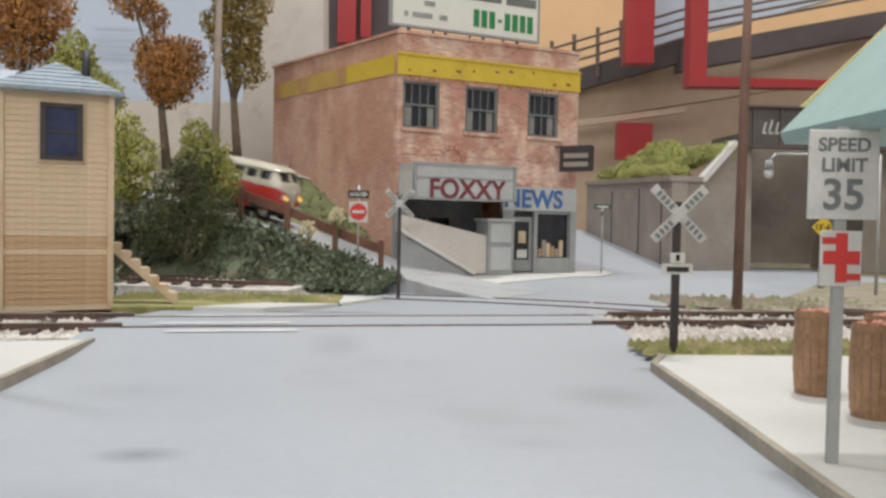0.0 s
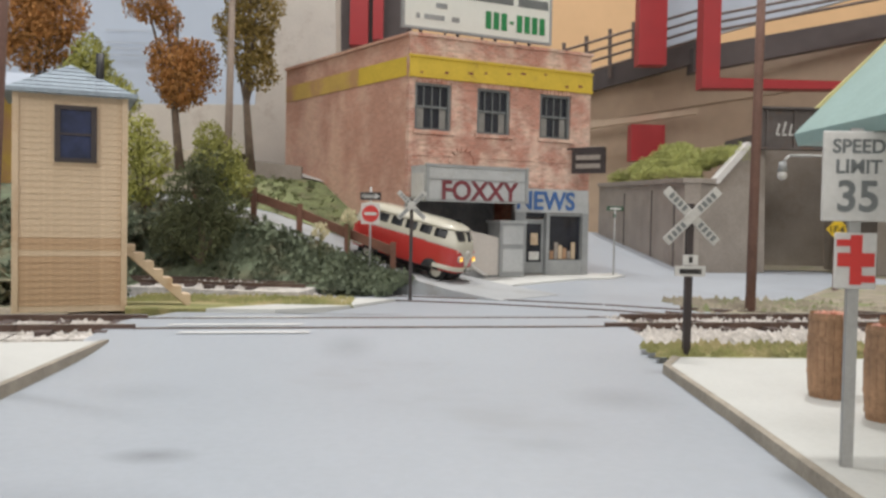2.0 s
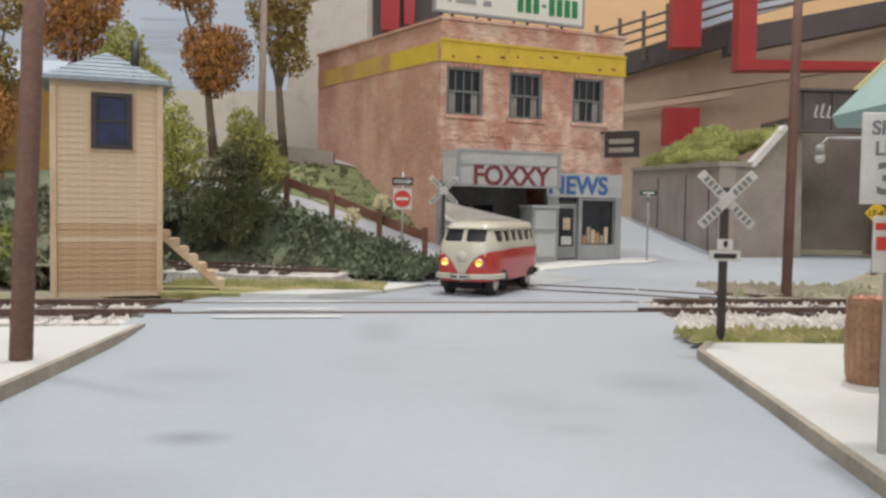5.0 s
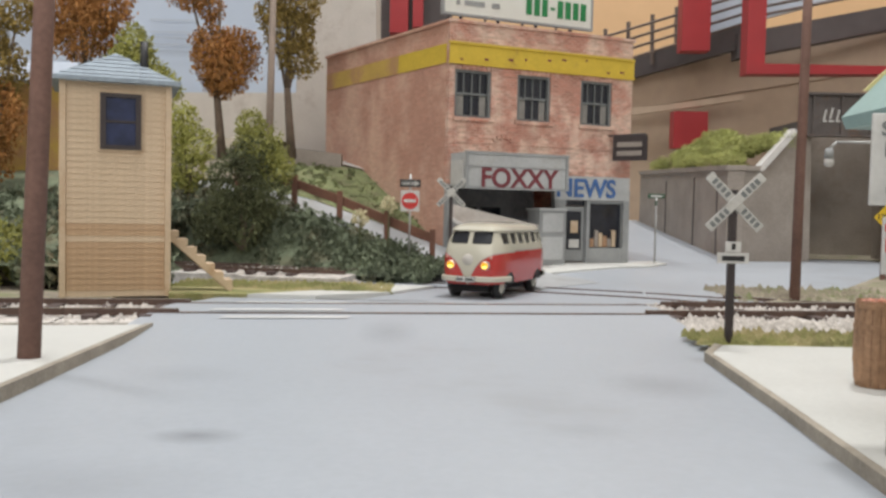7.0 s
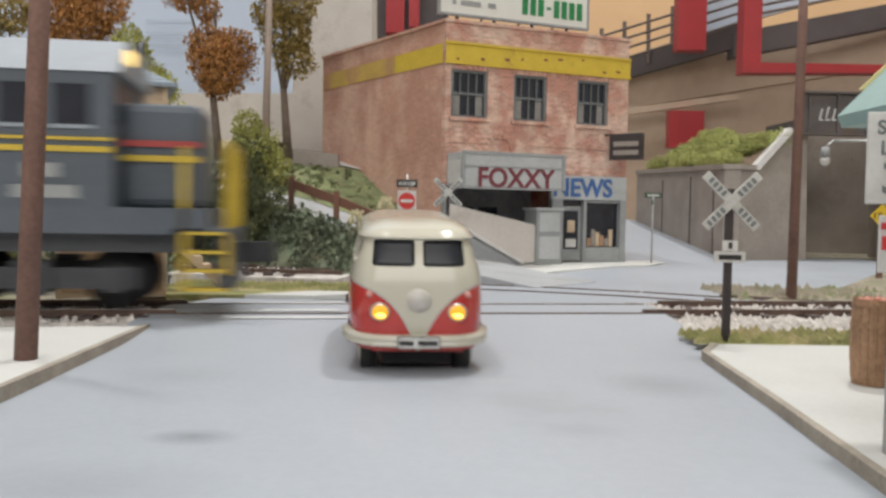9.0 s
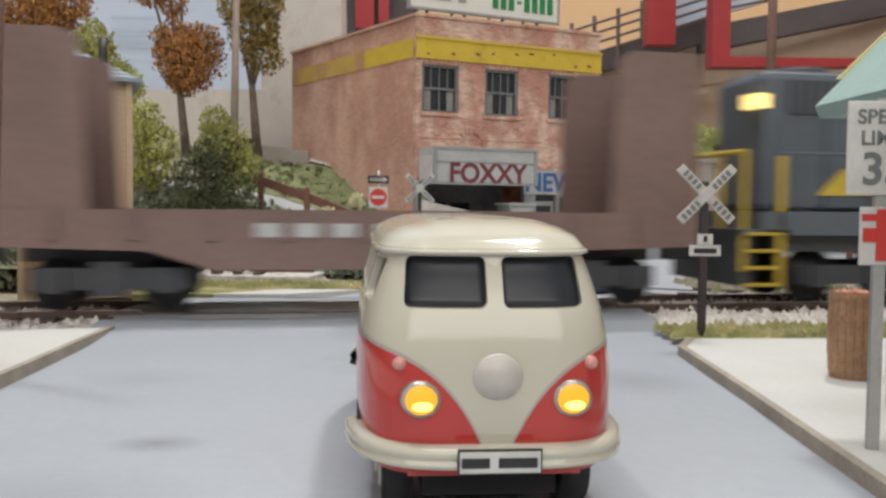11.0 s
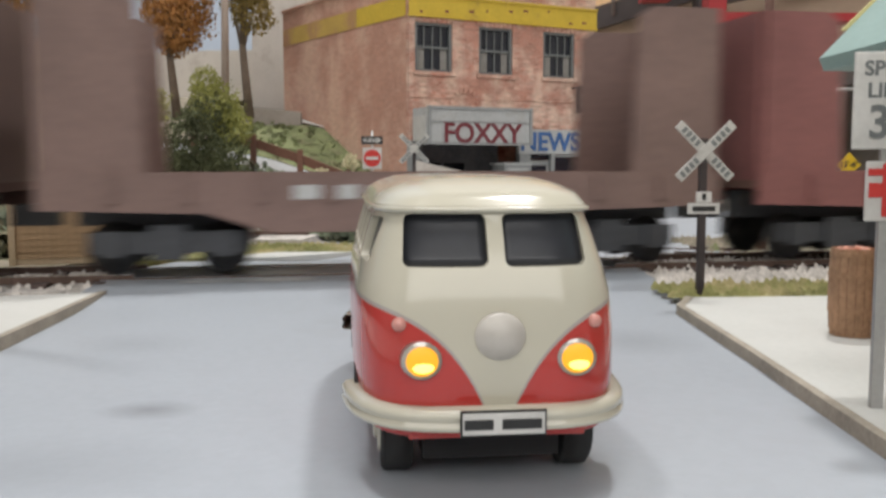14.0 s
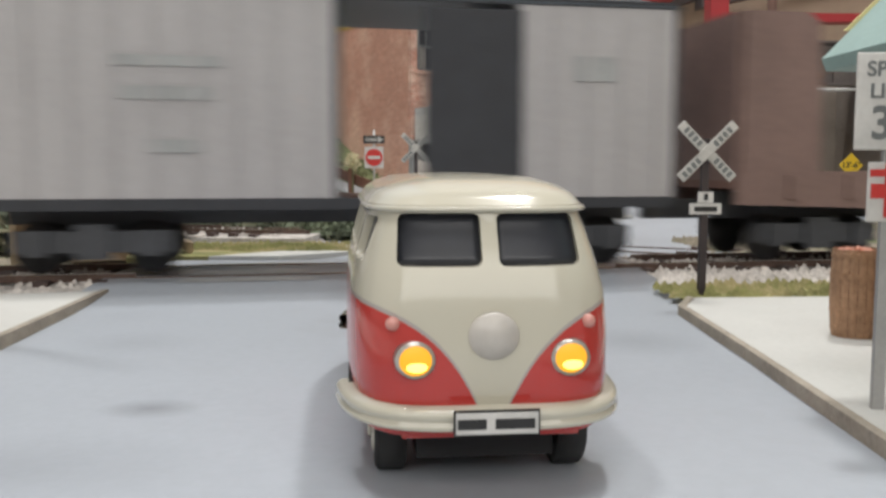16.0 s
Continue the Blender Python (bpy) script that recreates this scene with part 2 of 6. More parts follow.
M_LOCO = mat("loco_slate_grey", (0.085, 0.10, 0.12), 0.45, 0.88, 1.12, 0.6, 8)
M_LOCOTOP = mat("loco_roof_dust", (0.27, 0.30, 0.335), 0.5, 0.9, 1.1, 0.6, 8)
M_LOCODARK = mat("loco_underframe", (0.045, 0.048, 0.055), 0.6, 0.8, 1.3, 1, 8)
M_LOCORED = mat("loco_red_band", (0.36, 0.05, 0.045), 0.5)
M_LOCOYEL = mat("loco_yellow_band", (0.55, 0.39, 0.04), 0.5)
M_AMBER = glow("lit_cab_lamp", (1.0, 0.72, 0.25), 1.2)
M_CARRED = mat("freight_red", (0.33, 0.065, 0.04), 0.7, 0.85, 1.12, 0.6, 8)
M_CARMAROON = mat("freight_maroon", (0.215, 0.085, 0.08), 0.7, 0.8, 1.2, 0.6, 8)
M_CARBROWN = mat("freight_brown", (0.18, 0.117, 0.102), 0.7, 0.8, 1.2, 0.6, 8)
M_CARWHITE = mat("freight_white", (0.38, 0.368, 0.372), 0.6, 0.9, 1.05, 0.5, 8, 0, 0, (0.42, 0.38, 0.36), 0.1)
M_CARBLACK = mat("freight_black", (0.03, 0.032, 0.038), 0.7)
M_FRUIT = mat("reddish_fruit", (0.50, 0.21, 0.14), 0.5, 0.6, 1.4, 6, 20)
M_BARREL = mat("barrel_wood", (0.41, 0.245, 0.145), 0.75, 0.65, 1.25, 2, 16, 0.3)
M_TEAL = mat("teal_roof_edge", (0.28, 0.40, 0.38), 0.6, 0.9, 1.08)
M_CREAMROOF = mat("cream_roof", (0.62, 0.55, 0.26), 0.7, 0.92, 1.05)
M_SKY = mat("painted_sky", (0.44, 0.50, 0.60), 0.9, 0.9, 1.1, 0.03, 0.1, 0, 0, (0.56, 0.60, 0.66), 0.4)
M_WALLBEIGE = mat("beige_hall_panel", (0.48, 0.365, 0.275), 0.8, 0.85, 1.1, 0.1, 1)
M_ORANGE = mat("orange_hall_wall", (0.66, 0.43, 0.24), 0.8, 0.9, 1.06, 0.05, 0.5)
M_HALLRED = mat("red_painted_steel", (0.36, 0.02, 0.025), 0.5, 0.9, 1.08, 0.1, 1)
M_HALLDARK = mat("dark_hall_fascia", (0.09, 0.075, 0.075), 0.7, 0.8, 1.2, 0.1, 1)
M_HALLGREY = mat("grey_blue_panel", (0.42, 0.47, 0.55), 0.6, 0.9, 1.08, 0.1, 1)
M_HALLWALL = mat("hall_plaster", (0.55, 0.52, 0.48), 0.9, 0.95, 1.04, 0.05, 0.5)


# ---- mesh helpers; all sizes in full-size metres ----
def box(bm, x, y, z, sx, sy, sz, rz=0.0, rx=0.0, ry=0.0, bevel=0.0):
    """A box with the centre of its base at x, y, z."""
    r = bmesh.ops.create_cube(bm, size=1.0)
    vs = r["verts"]
    for v in vs:
        v.co = Vector((v.co.x * sx, v.co.y * sy, v.co.z * sz))
    if bevel:
        es = list({e for v in vs for e in v.link_edges})
        g = bmesh.ops.bevel(bm, geom=es, offset=bevel, segments=2, affect="EDGES", profile=0.5)
        vs = list({v for f in g["faces"] for v in f.verts} | {v for v in vs if v.is_valid})
    m = pose(x, y, z, rx, ry, rz) @ Matrix.Translation((0, 0, sz / 2))
    for v in vs:
        v.co = m @ v.co
    return vs


def rod(bm, p0, p1, r0, r1=None, n=12):
    """A round bar from p0 to p1."""
    p0, p1 = Vector(p0), Vector(p1)
    r1 = r0 if r1 is None else r1
    q = (p1 - p0).to_track_quat("Z", "Y").to_matrix()
    rings = []
    for p, r in ((p0, r0), (p1, r1)):
        rings.append([bm.verts.new(p + q @ Vector((r * math.cos(2 * math.pi * i / n), r * math.sin(2 * math.pi * i / n), 0))) for i in range(n)])
    for i in range(n):
        bm.faces.new((rings[0][i], rings[0][(i + 1) % n], rings[1][(i + 1) % n], rings[1][i]))
    bm.faces.new(rings[0][::-1])
    bm.faces.new(rings[1])


def prism(bm, pts, depth):
    """A closed outline of 3D points pushed along the vector depth."""
    a = [bm.verts.new(p) for p in pts]
    b = [bm.verts.new(Vector(p) + Vector(depth)) for p in pts]
    n = len(pts)
    for i in range(n):
        bm.faces.new((a[i], a[(i + 1) % n], b[(i + 1) % n], b[i]))
    bm.faces.new(a[::-1])
    bm.faces.new(b)
    bmesh.ops.recalc_face_normals(bm, faces=bm.faces[:])


def part(name, bm, material, parent=None, label="", smooth=False, at=None):
    """Links a bmesh as one mesh object under a thing or part."""
    bmesh.ops.recalc_face_normals(bm, faces=bm.faces[:])
    bmesh.ops.scale(bm, vec=(K, K, K), verts=bm.verts[:])
    me = bpy.data.meshes.new(name)
    bm.to_mesh(me)
    bm.free()
    if smooth:
        for p in me.polygons:
            p.use_smooth = True
    me.materials.append(material)
    ob = new(name, me)
    ob.parent = parent
    if at is not None:
        ob.matrix_basis = P(*at)
    if label:
        ob["label"] = label
    return ob


def P(x, y, z, rz=0, rx=0, ry=0):
    return pose(x * K, y * K, z * K, rx, ry, rz)


def thing(name, x, y, z, rz=0, label="", category="", group=""):
    ob = new(name)
    ob.empty_display_size = K
    ob.matrix_basis = P(x, y, z, rz)
    return tagged(ob, label, category, group)


def one(name, material, parent, *args, label="", **kw):
    """A part that is one box."""
    bm = bmesh.new()
    box(bm, *args, **kw)
    return part(name, bm, material, parent, label)


def bar(name, material, parent, p0, p1, r, label="", r1=None, n=12):
    bm = bmesh.new()
    rod(bm, p0, p1, r, r1, n)
    return part(name, bm, material, parent, label, smooth=n > 8)


def writing(name, text, size, material, parent, m, depth=0.02):
    """Raised letters; m: pose in the parent's space, letters face its -y side."""
    cu = bpy.data.curves.new(name, "FONT")
    cu.body, cu.size, cu.align_x, cu.align_y, cu.extrude = text, size * K, "CENTER", "CENTER", depth * K
    cu.offset = 0.022 * size * K
    tmp = bpy.data.objects.new(name, cu)
    scene.collection.objects.link(tmp)
    me = bpy.data.meshes.new_from_object(tmp.evaluated_get(bpy.context.evaluated_depsgraph_get()))
    bpy.data.objects.remove(tmp)
    me.materials.clear()
    me.materials.append(material)
    ob = new(name, me)
    ob.parent = parent
    ob.matrix_basis = m @ pose(0, 0, 0, 90)
    return ob


def leaves(bm, c, r, n, size, rng, flat=1.0):
    """n small folded leaf clumps scattered through a lumpy ball."""
    for _ in range(n):
        d = Vector((rng.gauss(0, 1), rng.gauss(0, 1), rng.gauss(0, 1))).normalized()
        k = r * rng.uniform(0.55, 1.0) * (1 + 0.25 * noise.noise(Vector(c) * 0.7 + d * 2.2))
        p = Vector(c) + Vector((d.x * k, d.y * k, d.z * k * flat))
        q = Euler((rng.uniform(0, 6), rng.uniform(0, 6), rng.uniform(0, 6))).to_matrix()
        s = size * rng.uniform(0.6, 1.4)
        vs = [bm.verts.new(p + q @ Vector(o)) for o in ((-s, 0, 0), (0, -s * 0.6, s * 0.35), (s, 0, 0), (0, s * 0.6, s * 0.35))]
        bm.faces.new((vs[0], vs[1], vs[2]))
        bm.faces.new((vs[0], vs[2], vs[3]))


def tree(x, y, z, height, trunk_h, clumps, leaf, label, seed, n=1000, size=0.085, trunk=M_TRUNK, name="tree"):
    rng = random.Random(seed)
    t = thing(name, x, y, z, 0, label, "tree", "trees on the hillside")
    bm = bmesh.new()
    bend = rng.uniform(-0.3, 0.3)
    rod(bm, (0, 0, 0), (bend, 0, trunk_h), 0.22, 0.15, 9)
    rod(bm, (bend, 0, trunk_h), (bend * 0.5, 0, height * 0.8), 0.15, 0.05, 8)
    for cx, cy, cz, r in clumps:
        rod(bm, (bend, 0, trunk_h * 0.9), (cx, cy, cz), 0.09, 0.03, 6)
    part("trunk", bm, trunk, t, smooth=True)
    bm = bmesh.new()
    for cx, cy, cz, r in clumps:
        leaves(bm, (cx, cy, cz), r, int(n * r * r), size, rng)
    part("crown", bm, leaf, t)
    return t


# ---- ground, road, tracks ----
def track_y(x):
    return 18.0 + 0.15 * x


def near(y):
    """The road sinks a little towards the layout's edge."""
    f = max(0, min(1, (15 - y) / 6))
    return -0.05 * f * f * (3 - 2 * f)


def hump(x, y):
    d = abs(y - track_y(x)) / 4.0
    f = max(0, min(1, (y - 20.5) / 4))
    return near(y) + 0.2 * (0.5 + 0.5 * math.cos(math.pi * min(1, d))) - 0.3 * f * f * (3 - 2 * f) * (1 - max(0, min(1, (y - 32.0) / 3.0)))


def sheet(name, xs, ys, height, material, label, kind="structure", category="ground"):
    """A gently uneven ground sheet."""
    bm = bmesh.new()
    g = [[bm.verts.new((x, y, height(x, y))) for x in xs] for y in ys]
    for j in range(len(ys) - 1):
        for i in range(len(xs) - 1):
            bm.faces.new((g[j][i], g[j][i + 1], g[j + 1][i + 1], g[j + 1][i]))
    return tagged(part(name, bm, material, None, smooth=True), label, category, kind=kind)


def span(a, b, n):
    return [a + (b - a) * i / n for i in range(n + 1)]


sheet("ground", span(-122, 122, 82), span(-40, 90, 65), lambda x, y: hump(x, y) - 0.12, M_EARTH, "brown earth scatter of a model railway baseboard")


def slab(name, outline, z, thick, material, label, category, lift=hump):
    """A flat paved slab over an outline of plan points."""
    bm = bmesh.new()
    top = [bm.verts.new((x, y, z + lift(x, y))) for x, y in outline]
    low = [bm.verts.new((x, y, z - thick + lift(x, y))) for x, y in outline]
    n = len(outline)
    for i in range(n):
        bm.faces.new((top[i], top[(i + 1) % n], low[(i + 1) % n], low[i]))
    bm.faces.new(top)
    bm.faces.new(low[::-1])
    bmesh.ops.triangulate(bm, faces=[f for f in bm.faces if len(f.verts) > 4])
    return tagged(part(name, bm, material, None), label, category, kind="structure")


ys = span(-14, 13, 12) + span(13.3, 22, 24)[0:] + [22.5, 23]
sheet("road", span(-5.4, 4.6, 16), ys, lambda x, y: hump(x, y), M_ROAD, "pale grey painted model road surface", category="road")
sheet("road_far", span(-9, 22, 40), span(22.3, 46, 24), lambda x, y: 0.012 + hump(x, y), M_ROAD, "pale grey painted road beyond the level crossing", category="road")


def flat(x, y):
    return near(y)


slab("pavement_right", [(2.67, -8), (3.74, 7.3), (3.95, 10.2), (4.08, 13.2), (4.45, 14.0), (30, 14.6), (30, -8)], 0.14, 0.3, M_WALKWAY, "white plaster pavement beside the road", "pavement", flat)
slab("pavement_left", [(-4.6, -8), (-30, -8), (-30, 11.0), (-6.0, 14.75), (-5.05, 15.0)], 0.14, 0.3, M_WALKWAY, "white plaster pavement beside the road", "pavement", flat)
slab("kerb_right", [(2.57, -8), (3.64, 7.3), (3.85, 10.2), (3.98, 13.3), (4.39, 14.15), (4.47, 14.0), (4.08, 13.2), (3.95, 10.2), (3.74, 7.3), (2.67, -8)], 0.145, 0.3, M_KERB, "worn brown kerb along the pavement", "kerb", flat)
slab("kerb_left", [(-4.49, -8), (-4.59, -8), (-5.04, 15.1), (-4.94, 15.2)], 0.145, 0.3, M_KERB, "worn brown kerb along the pavement", "kerb", flat)
slab("verge_right", [(4.3, 14.05), (4.6, 15.2), (30, 18.2), (30, 14.6)], 0.13, 0.25, M_GRASS, "dry green grass verge beside the track", "verge", flat)
slab("corner_pavement", [(2.3, 31.9), (3.0, 32.3), (4.3, 33.5), (7.0, 35.2), (8.7, 36.4), (9.7, 38.3), (9.6, 41.5), (8.5, 43), (-1, 43), (-1, 36)], 0.085, 0.5, M_WALKWAY, "pale pavement at the foot of the brick building", "pavement")
slab("island_pavement", [(-4.77, 21.81), (-3.16, 22.26), (-1.51, 25.40), (-0.23, 27.85), (-1.49, 28.03), (-3.63, 25.54)], 0.10, 0.2, M_WALKWAY, "pale plaster pavement edge between the tracks", "pavement")
slab("island_grass", [(-6.48, 21.05), (-4.83, 22.10), (-3.58, 25.15), (-2.45, 26.88), (-6.08, 26.27), (-8.15, 26.46)], 0.09, 0.2, M_GRASS, "patchy grass between the tracks", "grass")
slab("gravel_corner", [(7.82, 23.69), (12.86, 28.92), (17.47, 34.91), (30, 36), (30, 26), (14, 23.5)], 0.06, 0.2, M_EARTH, "brown gravel by the road junction", "gravel")


def track_bed(name, label):
    t = thing(name, 0, 0, 0, 0, label, "railway track", "tracks")
    t["kind"] = "structure"
    return t


def tie_rows(t, line, skip, hgt, step=0.62):
    """Ballast bank, ties and rails along a line of plan points. Ties and ballast break off where the road crosses."""
    pts = [Vector(p) for p in line]
    tie = None
    bmr = [bmesh.new(), bmesh.new()]
    bmt = [bmesh.new(), bmesh.new()]
    bmb = bmesh.new()
    k = 0
    for a, b in zip(pts, pts[1:]):
        d = (b - a)
        n = max(1, int(d.length / step))
        ang = math.degrees(math.atan2(d.y, d.x))
        side = Vector((-d.y, d.x)).normalized()
        for i in range(n):
            p = a + d * ((i + 0.5) / n)
            if not skip(p.x):
                z = hgt(p.x, p.y)
                k += 1
                if tie is None:
                    bm = bmesh.new()
                    box(bm, 0, 0, 0, 0.24, 2.5, 0.16)
                    tie = part("tie", bm, M_TIE, t)
                    tie.matrix_basis = P(p.x, p.y, z - 0.02, ang)
                elif k < 295:
                    o = new("tie", tie.data)
                    o.parent = t
                    o.matrix_basis = P(p.x, p.y, z - 0.02, ang + random.uniform(-2, 2))
        for s in (0, 1):
            off = side * (0.84 if s else -0.84)
            m = (a + b) / 2 + off
            z = hgt(m.x, m.y)
            box(bmr[s], m.x, m.y, z + 0.12 if not skip(m.x) else z + 0.055, d.length + 0.03, 0.075 if not skip(m.x) else 0.15, 0.13, rz=ang)
            box(bmt[s], m.x, m.y, z + 0.245 if not skip(m.x) else z + 0.176, d.length + 0.03, 0.07, 0.012, rz=ang)
        if not skip((a.x + b.x) / 2):
            m = (a + b) / 2
            box(bmb, m.x, m.y, hgt(m.x, m.y) - 0.6, d.length + 0.05, 3.3, 0.66, rz=ang)
    for s in (0, 1):
        part("rail", bmr[s], M_RAIL, t)
        part("rail_head", bmt[s], M_RAILTOP, t)
    part("ballast", bmb, M_BALLAST, t, "white stone ballast")


main_track = track_bed("main_track", "rusty rails on dark ties in white ballast")
tie_rows(main_track, [(x, track_y(x)) for x in span(-119, 119, 238)], lambda x: -5.2 < x < 4.5, lambda x, y: hump(x, y) - 0.17)
branch = track_bed("branch_track", "rusty branch track curving behind the crossing")
CURVE = [(-30, 31.5), (-22, 31.2), (-14, 30.7), (-10, 30.4), (-6.4, 30), (-3, 29.5), (0, 29), (3, 28.2), (6, 27.0), (8, 25.8), (9.6, 24.8), (12, 23.4), (15, 21.9), (19, 20.6), (24, 19.9), (32, 20.8)]
tie_rows(branch, CURVE, lambda x: -3.3 < x < 7.9, lambda x, y: hump(x, y) - 0.14 + 0.38 * max(0, min(1, (-2.5 - x) / 2.5)))


def glint_strips():
    """Three white strips beside the rails, painted in place of specular glints."""
    for x0, x1, dy in ((-4.3, -2.0, 1.15), (-4.4, -1.9, -0.45), (-4.0, -1.7, -1.3)):
        bm = bmesh.new()
        pts = span(x0, x1, 8)
        lo = [bm.verts.new((x, track_y(x) + dy - 0.15, hump(x, track_y(x) + dy) + 0.008)) for x in pts]
        hi = [bm.verts.new((x, track_y(x) + dy + 0.15, hump(x, track_y(x) + dy) + 0.012)) for x in pts]
        for i in range(8):
            bm.faces.new((lo[i], lo[i + 1], hi[i + 1], hi[i]))
        tagged(part("glint_strip", bm, M_GLINT), "white strip painted as a glint on the level crossing", "road marking", kind="structure")


glint_strips()


def pebbles(name, x0, x1, y0f, y1f, zf, n, material, label, size, seed):
    rng = random.Random(seed)
    vs, fs = [], []
    for _ in range(n):
        x = rng.uniform(x0, x1)
        y = rng.uniform(y0f(x), y1f(x))
        s = size * rng.uniform(0.5, 1.5)
        z = zf(x, y)
        b = len(vs)
        for o in ((-s, -s * .7, 0), (s, -s * .6, 0), (0.2 * s, s, 0), (rng.uniform(-.3, .3) * s, 0, s * rng.uniform(.7, 1.5))):
            vs.append(((x + o[0]) * K, (y + o[1]) * K, (z + o[2]) * K))
        fs += [(b, b + 1, b + 3), (b + 1, b + 2, b + 3), (b + 2, b, b + 3)]
    me = bpy.data.meshes.new(name)
    me.from_pydata(vs, [], fs)
    me.materials.append(material)
    return tagged(new(name, me), label, "ground cover", kind="stuff")


for x0, x1 in ((-22, -5.5), (4.4, 22)):
    pebbles("ballast_stones", x0, x1, lambda x: track_y(x) - 1.9, lambda x: track_y(x) + 1.9, lambda x, y: hump(x, y) - 0.12, 2600, M_BALLAST, "loose white ballast stones", 0.09, 3)
pebbles("ballast_stones", 4.6, 20, lambda x: track_y(x) - 3.0, lambda x: track_y(x) - 1.6, lambda x, y: 0.08, 1500, M_BALLAST, "loose white ballast stones", 0.10, 4)
pebbles("ballast_stones", -14, -2.6, lambda x: 28.2 - 0.13 * x, lambda x: 30.6 - 0.13 * x, lambda x, y: hump(x, y) - 0.1 + 0.38 * max(0, min(1, (-2.5 - x) / 2.5)), 2200, M_BALLAST, "loose white ballast stones", 0.08, 9)
pebbles("verge_grass", 4.2, 20, lambda x: 14.2, lambda x: 15.3 + 0.05 * x, lambda x, y: 0.1, 2600, M_GRASS, "short dry grass tufts", 0.09, 5)
pebbles("island_tufts", -8, -1.5, lambda x: 25.5, lambda x: 28.0, lambda x, y: hump(x, y) + 0.05, 2200, M_GRASS, "short dry grass tufts", 0.09, 6)
pebbles("bank_gravel", 8.8, 22, lambda x: 25.6, lambda x: 30, lambda x, y: hump(x, y) + 0.02, 1500, M_EARTH, "loose brown gravel", 0.12, 7)


# ---- the brick theatre building ----
def brick_building():
    b = thing("brick_building", 0.13, 34.8, 0.1, 24, "two-storey weathered brick corner theatre with peeling yellow band", "building")
    wid, dep, top, sdep = 8.6, 10.8, 9.4, 10.8
    wins = [(1.05, 5.75, 1.6, 1.85), (3.8, 5.75, 1.55, 1.85), (6.8, 5.75, 1.55, 1.85)]
    # front wall as courses round the openings
    xs = [0]
    for cx, cz, w, h in wins:
        xs += [cx - w / 2, cx + w / 2]
    xs.append(wid)
    one("footing", M_CONC, b, wid / 2, 1.0, -0.35, wid, 2.0, 0.345)
    one("front_wall", M_BRICK, b, wid / 2, 0.15, 3.1, wid, 0.3, 5.75 - 3.1)
    one("front_wall", M_BRICK, b, wid / 2, 0.15, 7.6, wid, 0.3, top - 7.6)
    for i in range(0, len(xs), 2):
        one("wall_pier", M_BRICK, b, (xs[i] + xs[i + 1]) / 2, 0.15, 5.75, xs[i + 1] - xs[i], 0.3, 1.85)
    side = one("side_wall", M_BRICKSIDE, b, 0.15, sdep / 2, 0, 0.3, sdep, top)
    side.matrix_basis = P(0, 0.28, 0, 9)
    one("side_wall", M_BRICK, b, wid - 0.15, dep / 2 + 0.15, 0, 0.3, dep - 0.3, top)
    one("rear_wall", M_BRICK, b, 3.5, dep - 0.15, 0, 10.0, 0.3, top - 0.3)
    one("roof", M_SLATE, b, wid / 2, dep / 2, top - 0.9, wid - 0.7, dep - 0.9, 0.15)
    one("coping", M_BRICK, b, wid / 2, 0.12, top, wid + 0.16, 0.42, 0.12)
    one("coping", M_BRICKSIDE, side, 0.12, sdep / 2, top, 0.42, sdep, 0.12)
    one("yellow_band", M_YELLOW, b, wid / 2 + 0.02, -0.02, 7.85, wid + 0.06, 0.05, 0.74, label="peeling yellow paint band")
    one("yellow_band", M_YELLOW, side, -0.012, 1.85, 7.85, 0.03, 3.7, 0.75, label="faded yellow paint band")
    one("yellow_band", M_YELLOWOLD, side, -0.012, 3.7 + (sdep - 3.75) / 2, 7.85, 0.03, sdep - 3.75, 0.75, label="faded yellow paint band")
    one("band_moulding", M_YELLOW, b, wid / 2, -0.05, 8.57, wid + 0.1, 0.12, 0.09)
    one("band_moulding", M_YELLOW, b, wid / 2, -0.05, 7.79, wid + 0.1, 0.12, 0.08)
    for i in range(9):  # dark spots where the paint fell off
        one("paint_scar", M_MAROON, b, 0.5 + i * 0.93 + (i * 37 % 5) * 0.08, -0.05, 7.95 + (i * 29 % 7) * 0.07, 0.10 + (i % 3) * 0.06, 0.012, 0.08)
    for cx, cz, w, h in wins:
        f = one("window", M_GLASS, b, cx, 0.22, cz, w, 0.04, h)
        for sx in (-1, 1):
            one("jamb", M_SASH, f, cx + sx * (w / 2 - 0.06), 0.12, cz, 0.12, 0.14, h)
        one("head", M_SASH, f, cx, 0.12, cz + h - 0.1, w - 0.24, 0.14, 0.1)
        one("meeting_rail", M_SASH, f, cx, 0.14, cz + h / 2 - 0.04, w - 0.24, 0.09, 0.09)
        one("bottom_rail", M_SASH, f, cx, 0.14, cz, w - 0.24, 0.09, 0.1)
        for k in (-0.36, 0.0, 0.36):
            one("glazing_bar", M_SASH, f, cx + k, 0.16, cz + h / 2 + 0.05, 0.05, 0.06, h / 2 - 0.15)
        one("glazing_bar", M_SASH, f, cx, 0.16, cz + 0.1, 0.06, 0.06, h / 2 - 0.14)
        for sx in (-1, 1):
            bmc = bmesh.new()
            for j in range(4):
                box(bmc, cx + sx * (w / 2 - 0.2 - 0.07 * j), 0.19 - 0.01 * (j % 2), cz + 0.1, 0.075, 0.02, h * 0.45)
            part("curtain", bmc, M_CURTAIN, f)
        one("sill", M_BRICK, b, cx, -0.05, cz - 0.14, w + 0.2, 0.16, 0.14)
